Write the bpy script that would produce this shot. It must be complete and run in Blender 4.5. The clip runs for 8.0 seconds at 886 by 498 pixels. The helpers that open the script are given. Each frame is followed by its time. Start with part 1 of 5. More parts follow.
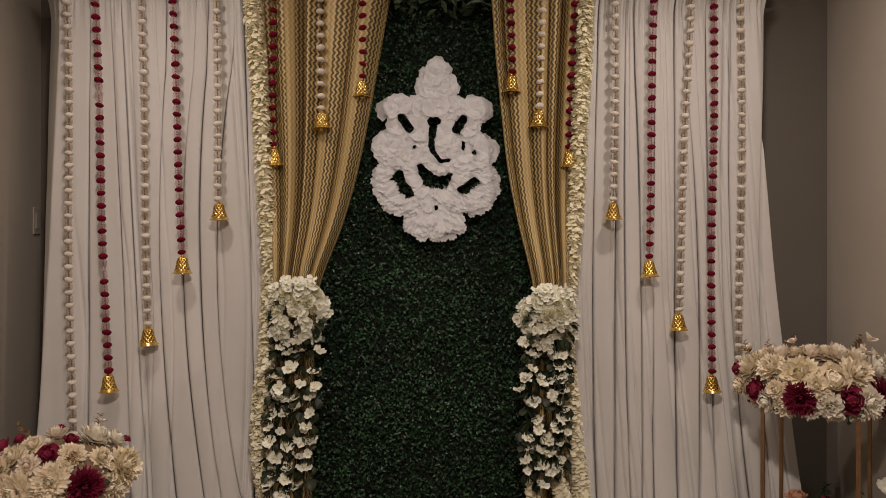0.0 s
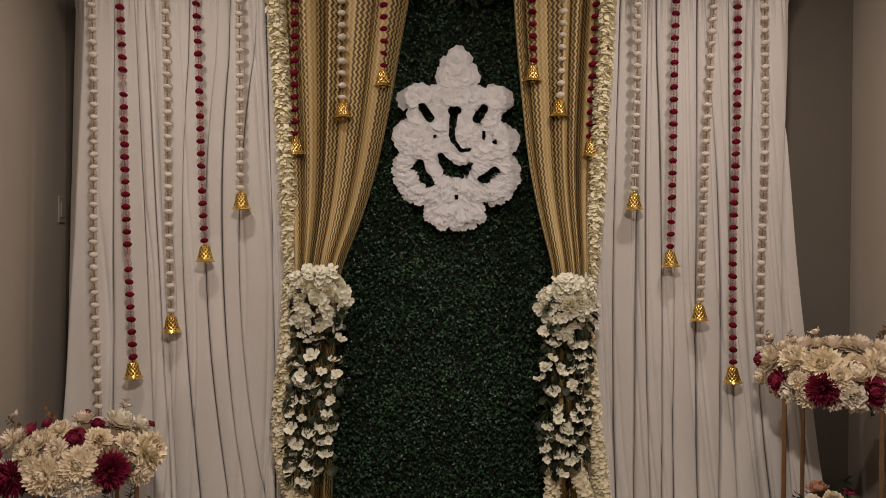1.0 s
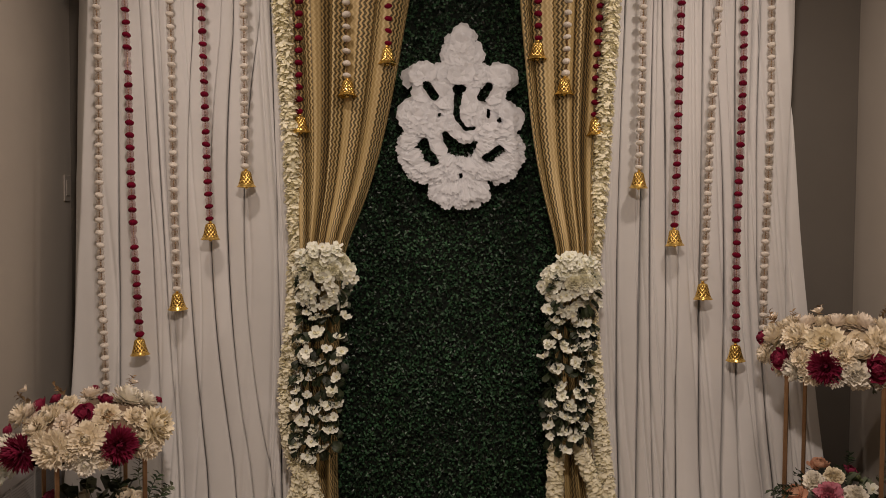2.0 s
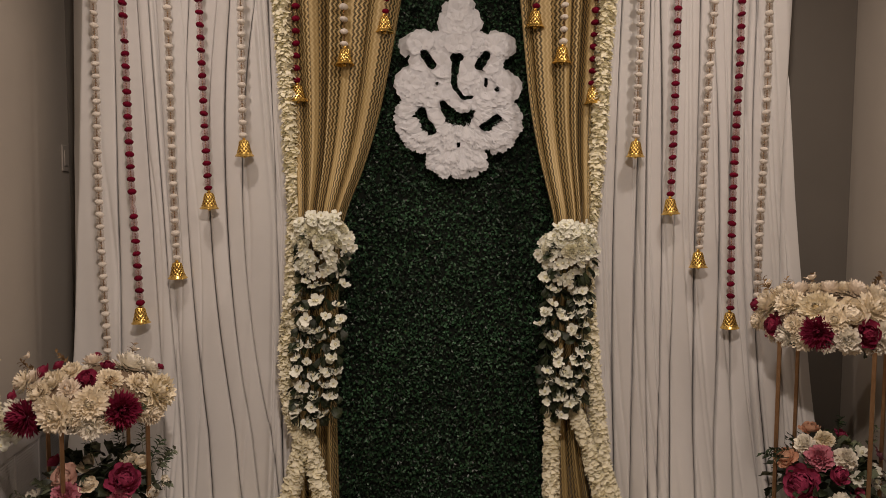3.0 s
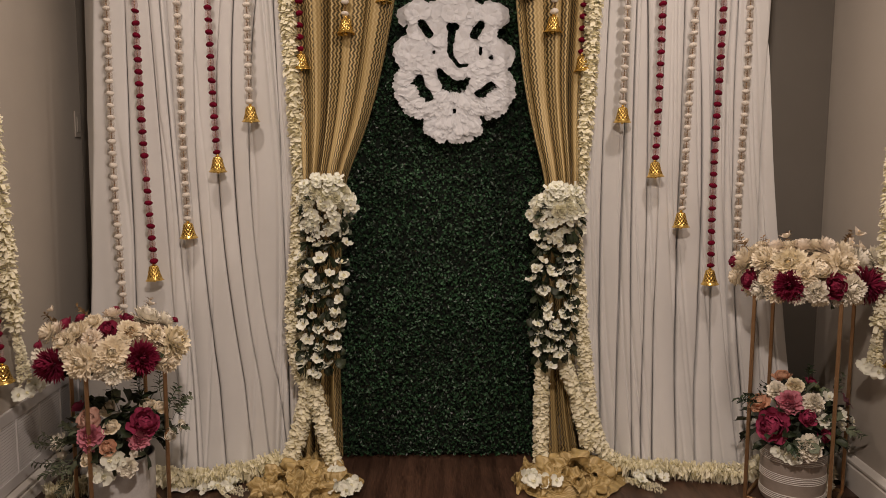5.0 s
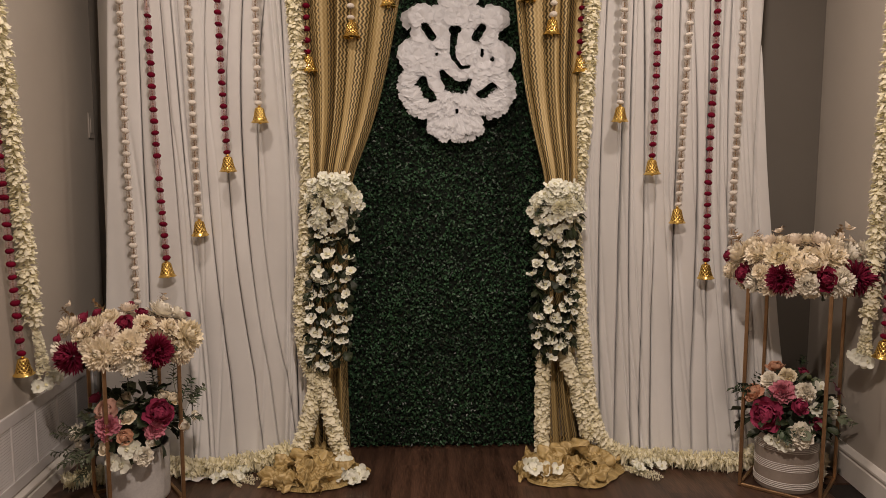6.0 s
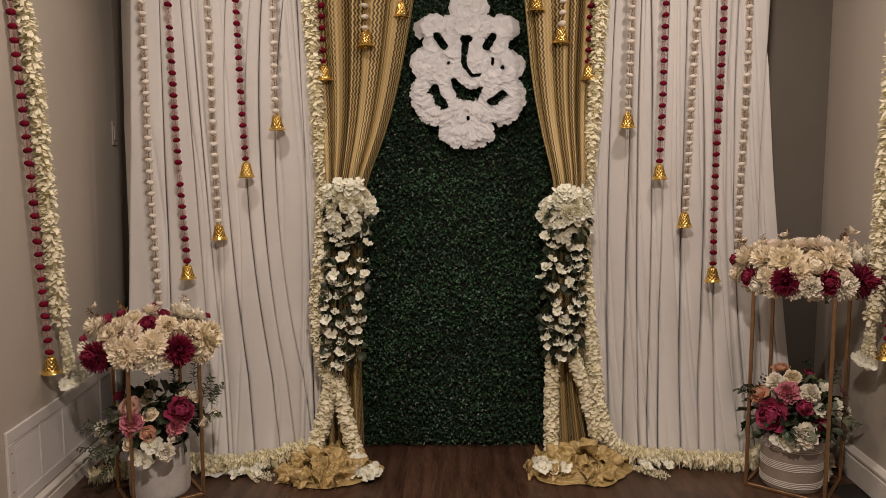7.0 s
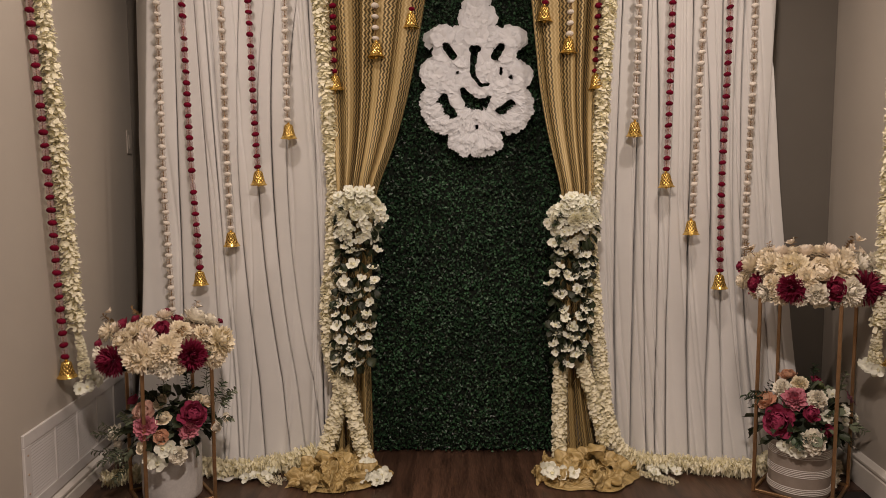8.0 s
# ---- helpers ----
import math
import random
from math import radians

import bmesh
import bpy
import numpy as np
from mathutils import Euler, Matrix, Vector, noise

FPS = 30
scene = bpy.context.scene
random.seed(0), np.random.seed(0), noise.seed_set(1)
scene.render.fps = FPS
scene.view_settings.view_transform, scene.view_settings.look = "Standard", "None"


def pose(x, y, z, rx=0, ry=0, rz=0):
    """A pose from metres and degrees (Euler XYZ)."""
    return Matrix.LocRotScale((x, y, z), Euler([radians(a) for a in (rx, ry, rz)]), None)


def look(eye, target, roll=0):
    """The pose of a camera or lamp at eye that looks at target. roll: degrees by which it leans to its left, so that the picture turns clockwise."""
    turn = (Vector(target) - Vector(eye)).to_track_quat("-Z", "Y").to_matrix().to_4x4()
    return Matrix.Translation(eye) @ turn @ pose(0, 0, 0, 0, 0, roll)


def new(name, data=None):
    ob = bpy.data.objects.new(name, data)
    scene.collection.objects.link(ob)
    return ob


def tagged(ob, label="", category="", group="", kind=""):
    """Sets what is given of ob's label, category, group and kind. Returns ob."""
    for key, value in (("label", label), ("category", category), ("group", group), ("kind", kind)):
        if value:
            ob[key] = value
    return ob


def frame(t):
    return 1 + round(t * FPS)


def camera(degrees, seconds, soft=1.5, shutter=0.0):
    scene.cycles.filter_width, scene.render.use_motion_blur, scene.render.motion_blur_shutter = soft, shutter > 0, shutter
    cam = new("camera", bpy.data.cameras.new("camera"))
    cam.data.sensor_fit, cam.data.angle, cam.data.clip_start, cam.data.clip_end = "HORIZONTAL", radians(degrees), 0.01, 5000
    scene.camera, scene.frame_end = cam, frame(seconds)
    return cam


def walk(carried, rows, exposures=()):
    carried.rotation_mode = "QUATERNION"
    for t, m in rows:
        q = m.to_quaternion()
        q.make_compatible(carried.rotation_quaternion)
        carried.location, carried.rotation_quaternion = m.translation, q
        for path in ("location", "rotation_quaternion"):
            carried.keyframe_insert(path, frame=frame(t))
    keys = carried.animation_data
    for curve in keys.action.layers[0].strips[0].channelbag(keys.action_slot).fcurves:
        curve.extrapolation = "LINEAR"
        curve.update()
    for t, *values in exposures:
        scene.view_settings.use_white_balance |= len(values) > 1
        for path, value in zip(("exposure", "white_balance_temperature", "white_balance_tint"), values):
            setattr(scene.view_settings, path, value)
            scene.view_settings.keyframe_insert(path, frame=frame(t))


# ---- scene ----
cam = camera(63.0, 8.0, 0.3)
PATH = [
    (0, (-0.06, -2.784, 1.354), (0.033, -0.786, 1.354), 0.1),
    (0.5, (-0.063, -2.787, 1.342), (0.008, -0.789, 1.34), 0.2),
    (1, (-0.078, -2.79, 1.343), (-0.028, -0.791, 1.321), 0.3),
    (1.5, (-0.082, -2.792, 1.339), (-0.043, -0.793, 1.294), 0.4),
    (3, (-0.086, -2.82, 1.301), (-0.036, -0.825, 1.164), 0.3),
    (3.5, (-0.076, -2.837, 1.295), (-0.036, -0.845, 1.119), 0.4),
    (4, (-0.052, -2.88, 1.278), (-0.022, -0.89, 1.082), 0.5),
    (4.5, (-0.073, -2.936, 1.268), (-0.016, -0.948, 1.061), 0.4),
    (6, (-0.103, -3.082, 1.259), (-0.047, -1.094, 1.046), 0.0),
    (6.5, (-0.09, -3.13, 1.264), (-0.049, -1.14, 1.06), -0.0),
    (7, (-0.089, -3.163, 1.27), (-0.075, -1.174, 1.065), -0.1),
    (7.5, (-0.084, -3.186, 1.266), (-0.09, -1.196, 1.071), -0.2),
    (8, (-0.095, -3.202, 1.263), (-0.102, -1.21, 1.084), -0.1),
]
walk(cam, [(t, look(eye, target, roll)) for t, eye, target, roll in PATH], [(0, -0.28), (3, -0.20), (4.2, -0.01), (8, 0.06)])

# ---- light ----
world = bpy.data.worlds.new("world")
world.use_nodes = True
world.node_tree.nodes["Background"].inputs[0].default_value = (1.0, 0.88, 0.74, 1)
world.node_tree.nodes["Background"].inputs[1].default_value = 0.02
scene.world = world


def downlight(x, y, watts, size=0.11, color=(1.0, 0.823, 0.716)):
    data = bpy.data.lights.new("downlight", "AREA")
    data.shape, data.size, data.energy, data.color = "DISK", size, watts, color
    ob = new("downlight", data)
    ob.matrix_world = pose(x, y, 2.63)
    return ob


downlight(-0.88, -0.80, 9.5)
downlight(0.88, -0.80, 10.8)
downlight(0.0, -2.65, 62, 0.16)


# ---- materials ----
def nodes_of(name):
    m = bpy.data.materials.new(name)
    m.use_nodes = True
    nt = m.node_tree
    return m, nt, nt.nodes["Principled BSDF"]


def node(nt, kind, **inputs):
    n = nt.nodes.new(kind)
    for k, v in inputs.items():
        n.inputs[k.replace("_", " ")].default_value = v
    return n


def rgb(c):
    return (c[0], c[1], c[2], 1.0)


def surface(name, a, b, rough=0.6, metal=0.0, scale=30.0, fine=300.0, bump=0.1, vary=0.0, island=False, sheen=0.0, stretch=(1, 1, 1), clear=0.0, through_light=0.0):
    """Two colours mixed by coarse and fine noise, with bump; vary shifts the value piece by piece."""
    m, nt, p = nodes_of(name)
    ln = nt.links.new
    tc = nt.nodes.new("ShaderNodeTexCoord")
    mp = node(nt, "ShaderNodeMapping", Scale=stretch)
    ln(tc.outputs["Object"], mp.inputs[0])
    n1 = node(nt, "ShaderNodeTexNoise", Scale=scale, Detail=5.0, Roughness=0.6)
    n2 = node(nt, "ShaderNodeTexNoise", Scale=fine, Detail=2.0)
    ln(mp.outputs[0], n1.inputs["Vector"])
    ln(mp.outputs[0], n2.inputs["Vector"])
    add = nt.nodes.new("ShaderNodeMath")
    add.operation = "MULTIPLY_ADD"
    add.inputs[1].default_value = 0.35
    ln(n2.outputs[0], add.inputs[0])
    ln(n1.outputs[0], add.inputs[2])
    ramp = nt.nodes.new("ShaderNodeMapRange")
    ramp.inputs[1].default_value, ramp.inputs[2].default_value = 0.45, 0.90
    ln(add.outputs[0], ramp.inputs[0])
    mix = nt.nodes.new("ShaderNodeMix")
    mix.data_type = "RGBA"
    mix.inputs[6].default_value, mix.inputs[7].default_value = rgb(a), rgb(b)
    ln(ramp.outputs[0], mix.inputs[0])
    out = mix.outputs[2]
    if vary:
        if island:
            src = nt.nodes.new("ShaderNodeNewGeometry").outputs["Random Per Island"]
        else:
            src = nt.nodes.new("ShaderNodeObjectInfo").outputs["Random"]
        hsv = nt.nodes.new("ShaderNodeHueSaturation")
        mr = nt.nodes.new("ShaderNodeMapRange")
        mr.inputs[3].default_value, mr.inputs[4].default_value = 1 - vary, 1 + vary
        ln(src, mr.inputs[0])
        ln(mr.outputs[0], hsv.inputs["Value"])
        ln(out, hsv.inputs["Color"])
        out = hsv.outputs[0]
    ln(out, p.inputs["Base Color"])
    p.inputs["Roughness"].default_value, p.inputs["Metallic"].default_value = rough, metal
    p.inputs["Sheen Weight"].default_value = sheen
    if bump:
        bp = node(nt, "ShaderNodeBump", Strength=bump, Distance=0.002)
        ln(n2.outputs[0], bp.inputs["Height"])
        ln(bp.outputs[0], p.inputs["Normal"])
    if through_light:
        tr = nt.nodes.new("ShaderNodeBsdfTranslucent")
        ln(out, tr.inputs[0])
        ms = nt.nodes.new("ShaderNodeMixShader")
        ms.inputs[0].default_value = through_light
        ln(p.outputs[0], ms.inputs[1])
        ln(tr.outputs[0], ms.inputs[2])
        ln(ms.outputs[0], nt.nodes["Material Output"].inputs[0])
        if clear:
            ts = nt.nodes.new("ShaderNodeBsdfTransparent")
            mc = nt.nodes.new("ShaderNodeMixShader")
            mc.inputs[0].default_value = clear
            ln(ms.outputs[0], mc.inputs[1])
            ln(ts.outputs[0], mc.inputs[2])
            ln(mc.outputs[0], nt.nodes["Material Output"].inputs[0])
    return m


def zigzag_cloth(name, cover_least, ground, ground_band):
    """Sheer gold cloth with woven zigzag stripes, in the cloth's own metres; cover_least: how much the ground between the threads hides."""
    m, nt, p = nodes_of(name)
    ln = nt.links.new

    def mth(op, a, b=None, c=None):
        n = nt.nodes.new("ShaderNodeMath")
        n.operation = op
        for i, v in enumerate((a, b, c)):
            if v is None:
                continue
            if isinstance(v, (int, float)):
                n.inputs[i].default_value = v
            else:
                ln(v, n.inputs[i])
        return n.outputs[0]

    uv = nt.nodes.new("ShaderNodeUVMap")
    sep = nt.nodes.new("ShaderNodeSeparateXYZ")
    ln(uv.outputs[0], sep.inputs[0])
    u, v = sep.outputs[0], sep.outputs[1]
    zig = mth("PINGPONG", v, 0.0125)
    t = mth("ADD", u, mth("MULTIPLY", zig, 0.8))
    line = mth("SINE", mth("MULTIPLY", t, 2 * math.pi / 0.021))
    hem = mth("GREATER_THAN", mth("ABSOLUTE", mth("SUBTRACT", u, 0.6)), 0.585)
    line = mth("MAXIMUM", line, hem)
    thread = nt.nodes.new("ShaderNodeMapRange")
    thread.inputs[1].default_value, thread.inputs[2].default_value = -0.12, 0.32
    ln(line, thread.inputs[0])
    bandw = mth("SINE", mth("MULTIPLY", u, 2 * math.pi / 0.145))
    band = nt.nodes.new("ShaderNodeMapRange")
    band.inputs[1].default_value, band.inputs[2].default_value = 0.38, 0.70
    ln(bandw, band.inputs[0])
    cover = mth("MAXIMUM", thread.outputs[0], mth("MULTIPLY", band.outputs[0], 0.85))
    nz = node(nt, "ShaderNodeTexNoise", Scale=35.0, Detail=4.0)
    ln(uv.outputs[0], nz.inputs["Vector"])
    mix = nt.nodes.new("ShaderNodeMix")
    mix.data_type = "RGBA"
    mix.inputs[7].default_value = (0.54, 0.415, 0.20, 1)
    gap = nt.nodes.new("ShaderNodeMix")
    gap.data_type = "RGBA"
    gap.inputs[6].default_value, gap.inputs[7].default_value = rgb(ground), rgb(ground_band)
    ln(band.outputs[0], gap.inputs[0])
    ln(gap.outputs[2], mix.inputs[6])
    ln(mth("MULTIPLY", thread.outputs[0], mth("ADD", nz.outputs[0], 0.35)), mix.inputs[0])
    ln(mix.outputs[2], p.inputs["Base Color"])
    p.inputs["Roughness"].default_value = 0.5
    p.inputs["Metallic"].default_value = 0.1
    bp = node(nt, "ShaderNodeBump", Strength=0.5, Distance=0.001)
    ln(thread.outputs[0], bp.inputs["Height"])
    ln(bp.outputs[0], p.inputs["Normal"])
    clear = nt.nodes.new("ShaderNodeBsdfTransparent")
    ms = nt.nodes.new("ShaderNodeMixShader")
    ln(mth("ADD", mth("MULTIPLY", cover, 0.98 - cover_least), cover_least), ms.inputs[0])
    ln(clear.outputs[0], ms.inputs[1])
    ln(p.outputs[0], ms.inputs[2])
    ln(ms.outputs[0], nt.nodes["Material Output"].inputs[0])
    return m


# back wall: darker wall paint, the shade behind the drapery is in the colour
WALL_SHADED = surface("shaded_wall_paint", (0.140, 0.126, 0.107), (0.155, 0.140, 0.120), 0.75, scale=3, fine=220, bump=0.06)
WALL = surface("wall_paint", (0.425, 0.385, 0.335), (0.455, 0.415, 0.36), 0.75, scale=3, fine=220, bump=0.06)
CEIL = surface("ceiling_paint", (0.72, 0.70, 0.66), (0.76, 0.74, 0.70), 0.85, scale=3, fine=150, bump=0.1)
TRIM = surface("trim_paint", (0.66, 0.63, 0.58), (0.72, 0.69, 0.64), 0.4, scale=8, fine=120, bump=0.03)
WOOD = surface("floor_wood", (0.024, 0.012, 0.008), (0.112, 0.060, 0.039), 0.4, scale=24, fine=190, bump=0.3, vary=0.2, stretch=(0.10, 1, 1))
DARK = surface("floor_gap_and_duct_shade", (0.012, 0.009, 0.007), (0.02, 0.014, 0.01), 0.9, bump=0)
CLOTH = surface("white_cloth", (0.68, 0.672, 0.655), (0.73, 0.722, 0.705), 0.85, scale=5, fine=700, bump=0.08, sheen=0.1, through_light=0.04)
LACE = zigzag_cloth("gold_lace", 0.15, (0.27, 0.185, 0.07), (0.40, 0.285, 0.11))
LACE_HEAPED = zigzag_cloth("layered_gold_lace", 0.80, (0.37, 0.255, 0.085), (0.54, 0.395, 0.155))
HEDGE = surface("boxwood_leaf", (0.0035, 0.0155, 0.007), (0.040, 0.108, 0.049), 0.38, scale=3, fine=60, bump=0, vary=0.95, island=True)
HEDGE.node_tree.nodes["Principled BSDF"].inputs["Specular IOR Level"].default_value = 0.5
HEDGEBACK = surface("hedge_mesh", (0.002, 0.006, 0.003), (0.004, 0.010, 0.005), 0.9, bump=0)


# ---- building helpers ----
def mesh_of(name, verts, faces, material, uvs=None, smooth=True):
    me = bpy.data.meshes.new(name)
    me.from_pydata([tuple(map(float, v)) for v in verts], [], [tuple(map(int, f)) for f in faces])
    if uvs is not None:
        layer = me.uv_layers.new(name="UVMap")
        loops = np.zeros(len(me.loops), dtype=np.int32)
        me.loops.foreach_get("vertex_index", loops)
        layer.data.foreach_set("uv", np.asarray(uvs, dtype=np.float32)[loops].ravel())
    me.materials.append(material)
    if smooth:
        me.polygons.foreach_set("use_smooth", np.ones(len(me.polygons), dtype=bool))
    return me


def mesh_bm(name, bm, material, smooth=False):
    me = bpy.data.meshes.new(name)
    bm.to_mesh(me)
    bm.free()
    me.materials.append(material)
    if smooth:
        me.polygons.foreach_set("use_smooth", np.ones(len(me.polygons), dtype=bool))
    return me


def put(name, mesh, parent=None, m=None, label="", category="", group="", kind=""):
    ob = new(name, mesh)
    if parent is not None:
        ob.parent = parent
    if m is not None:
        ob.matrix_basis = m
    return tagged(ob, label, category, group, kind)


def empty(name, m, label, category, group="", kind=""):
    ob = new(name)
    ob.empty_display_size = 0.05
    ob.matrix_basis = m
    return tagged(ob, label, category, group, kind)


def bm_box(x0, x1, y0, y1, z0, z1, bevel=0.0, bm=None):
    made = bm is None
    bm = bm or bmesh.new()
    r = bmesh.ops.create_cube(bm, size=1.0, matrix=Matrix.LocRotScale(((x0 + x1) / 2, (y0 + y1) / 2, (z0 + z1) / 2), None, (x1 - x0, y1 - y0, z1 - z0)))
    if bevel:
        edges = list({e for v in r["verts"] for e in v.link_edges})
        bmesh.ops.bevel(bm, geom=edges, offset=bevel, segments=1, affect="EDGES")
    return bm


def grid_faces(nu, nv, closed=False):
    """Quads of a grid with nu columns and nv rows, vertex index = row * nu + column."""
    f = []
    for j in range(nv - 1):
        for i in range(nu if closed else nu - 1):
            k = (i + 1) % nu
            f.append((j * nu + i, j * nu + k, (j + 1) * nu + k, (j + 1) * nu + i))
    return f


def spline(pts, n):
    """n points evenly spaced along a smooth curve through pts."""
    p = np.array(pts, float)
    q = np.vstack([2 * p[0] - p[1], p, 2 * p[-1] - p[-2]])
    out = []
    for i in range(len(p) - 1):
        a, b, c, d = q[i:i + 4]
        for t in np.linspace(0, 1, 24, endpoint=False):
            out.append(0.5 * (2 * b + (c - a) * t + (2 * a - 5 * b + 4 * c - d) * t * t + (3 * b - a - 3 * c + d) * t ** 3))
    out.append(p[-1])
    out = np.array(out)
    s = np.r_[0, np.cumsum(np.linalg.norm(np.diff(out, axis=0), axis=1))]
    return np.array([[np.interp(x, s, out[:, k]) for k in range(p.shape[1])] for x in np.linspace(0, s[-1], n)])


# ---- room ----
CEILING = 2.65
LEFT = pose(-1.604, -0.29, 0, 0, 0, 4)
put("wall_left", mesh_bm("wall_left", bm_box(-0.15, 0, -5.0, 0.9, 0, CEILING), WALL), m=LEFT, label="warm beige painted plaster side wall", category="wall", kind="structure")
RIGHT = pose(1.672, 0, 0, 0, 0, -5)
put("wall_right", mesh_bm("wall_right", bm_box(0, 0.15, -5.3, 0.5, 0, CEILING), WALL), m=RIGHT, label="warm beige painted plaster side wall", category="wall", kind="structure")
BACK = pose(0.03, 0.292, 0, 0, 0, -4.4)
put("wall_back", mesh_bm("wall_back", bm_box(-1.80, 1.80, 0, 0.15, 0, CEILING), WALL_SHADED), m=BACK, label="painted wall hidden behind the hung drapery, shade put into its colour", category="wall", kind="structure")
put("wall_rear", mesh_bm("wall_rear", bm_box(-1.95, 1.95, -5.35, -5.2, 0, CEILING), WALL), label="plain beige wall closing the hallway", category="wall", kind="structure")
put("ceiling", mesh_bm("ceiling", bm_box(-2.1, 2.1, -5.4, 1.0, CEILING, CEILING + 0.12), CEIL), label="flat white painted ceiling", category="ceiling", kind="structure")


def baseboard(length, m):
    prof = [(0, 0), (0.017, 0), (0.017, 0.092), (0.013, 0.097), (0.013, 0.104), (0.019, 0.109), (0.019, 0.118), (0.012, 0.128), (0.007, 0.135), (0, 0.138)]
    n = len(prof)
    v = [(-p, 0, z) for p, z in prof] + [(-p, length, z) for p, z in prof]
    f = [(i, (i + 1) % n, n + (i + 1) % n, n + i) for i in range(n)] + [tuple(range(n)), tuple(range(2 * n - 1, n - 1, -1))]
    return put("baseboard", mesh_of("baseboard", v, f, TRIM, smooth=False), m=m, label="off-white moulded wooden baseboard along the wall", category="baseboard", kind="structure")


baseboard(5.2, RIGHT @ pose(0, -5.1, 0))
baseboard(5.5, LEFT @ pose(0, 0.62, -0.045, 0, 0, 180))
baseboard(3.3, BACK @ pose(-1.66, 0, 0, 0, 0, -90))


# ---- drapery ----
def pleated(name, left, right, creases, lean, inner, rng, parent, label, z_top=2.42, y0=0.062, rows=84, front=None, forward=0.0, deep=1.0, creased=20):
    """A hung cloth of flat panels that fold over one another. left and right: rows (z, x) of the edges; creases: (x at 1.91 m, x at 1.21 m, x at 0.24 m, side in front, depth); front: rows (z, x) of the line where the cloth beyond it turns back to the wall."""
    zs = np.linspace(0.012, z_top, rows)
    lx = np.interp(zs, [p[0] for p in left], [p[1] for p in left])
    rx = np.interp(zs, [p[0] for p in right], [p[1] for p in right])
    ph = rng.uniform(0, 6.28, 8)
    minor = [(a, a + rng.uniform(-0.03, 0.06), rng.uniform(0.0025, 0.007), rng.uniform(0.006, 0.016)) for a in rng.uniform(0.02, 0.98, creased)]
    per = 44
    t = np.linspace(0, 1, per)
    fold = [(1.0, 0.0), (1.35, 0.12), (1.0, 0.30), (0.0, 0.5), (-1.0, 0.72), (-1.3, 0.88), (-1.0, 1.0)]
    verts, uvs, n = [], [], 0
    for j, z in enumerate(zs):
        s = z / z_top
        down = 1 - s
        wide = rx[j] - lx[j]
        cs = []
        for a, b, c, f, d in creases:
            q = (z - 1.21) / 0.835
            x = b + 0.5 * (a - c) * q + (0.5 * (a + c) - b) * q * q * (1 if abs(q) < 1 else 1 / abs(q))
            cs.append((x - lx[j]) / wide + 0.0018 * math.sin(1.7 * z + a * 40))
        for k in range(1, len(cs)):
            cs[k] = max(cs[k], cs[k - 1] + 0.022)
        ds = [1.9 * deep * d * (0.36 + 0.8 * down + 0.12 * math.sin(2.3 * z + 60 * a)) for a, b, c, f, d in creases]
        over = [(0.005 + 0.007 * down) / wide for _ in creases]
        us, ys = [], []
        ends = [0.0] + cs + [1.0]
        for k in range(len(ends) - 1):
            # each panel comes forward from the fold that it lies behind
            back_l = ds[k - 1] if k and creases[k - 1][3] > 0 else 0.0
            back_r = ds[k] if k < len(cs) and creases[k][3] < 0 else 0.0
            a = ends[k] - (over[k - 1] if k else 0)
            b = ends[k + 1] + (over[k] if k < len(cs) else 0)
            us.append(a + (b - a) * t)
            reach = (b - a) * wide
            slot = 0.014 + 0.013 * down + 0.002 * math.sin(2.9 * z + 5 * k)
            ys.append(back_l * np.exp(-(t * reach / slot) ** 3.5) + back_r * np.exp(-((1 - t) * reach / slot) ** 3.5) - 0.008 * np.sin(math.pi * t) ** 0.7 * (1 + 0.5 * math.sin(3 * k + 1.3 * z)))
            if k < len(cs):
                f = creases[k][3]
                # front edge first when the panel before the fold is in front
                way = fold if f > 0 else [(p, 1 - q) for p, q in fold]
                us.append(np.array([cs[k] + over[k] * p for p, q in way[1:-1]]))
                ys.append(np.array([ds[k] * q for p, q in way[1:-1]]))
        u = np.concatenate(us)
        y = np.concatenate(ys)
        n = len(u)
        y = y + 0.006 * np.sin(u * 13 + ph[0] + 0.4 * math.sin(z * 1.7)) + 0.0012 * np.sin(u * 61 + ph[1] + z)
        for a, b, w, d in minor:
            c = b + (a - b) * s
            y += d * np.exp(-np.abs((u - c) / w) ** 1.5) * (0.25 + 0.75 * math.sin(2.1 * z + 30 * a) ** 2)
        y -= 0.014 * math.exp(-((z - 2.325) / 0.014) ** 2)
        y += 0.003 * np.sin(u * 23 + z * 9 + ph[2]) * down
        gather = max(0.0, (z - 2.18) / 0.16)
        y += gather * (0.006 * np.sin(u * 190 + ph[3]) + 0.005 * np.sin(u * 293 + ph[4]))
        y -= 0.055 * min(1.0, max(0.0, (z - 2.34) / 0.05))
        y += y0 - lean * down ** 4 * np.clip(0.25 + 3.0 * np.abs(u - inner), 0, 1)
        if front:
            edge = np.interp(z, [p[0] for p in front], [p[1] for p in front])
            y += 1.6 * np.clip(edge - lx[j] - wide * u, 0, 1)
        y -= forward * np.clip((u - 0.7) / 0.3, 0, 1) ** 2
        x = lx[j] + wide * u
        hem = 0.006 * np.sin(u * 50 + ph[5]) if j == 0 else np.zeros(n)
        for i in range(n):
            verts.append((x[i], y[i], z + hem[i]))
            uvs.append((u[i], z))
    return put(name, mesh_of(name, verts, grid_faces(n, rows), CLOTH, uvs), parent=parent, label=label)


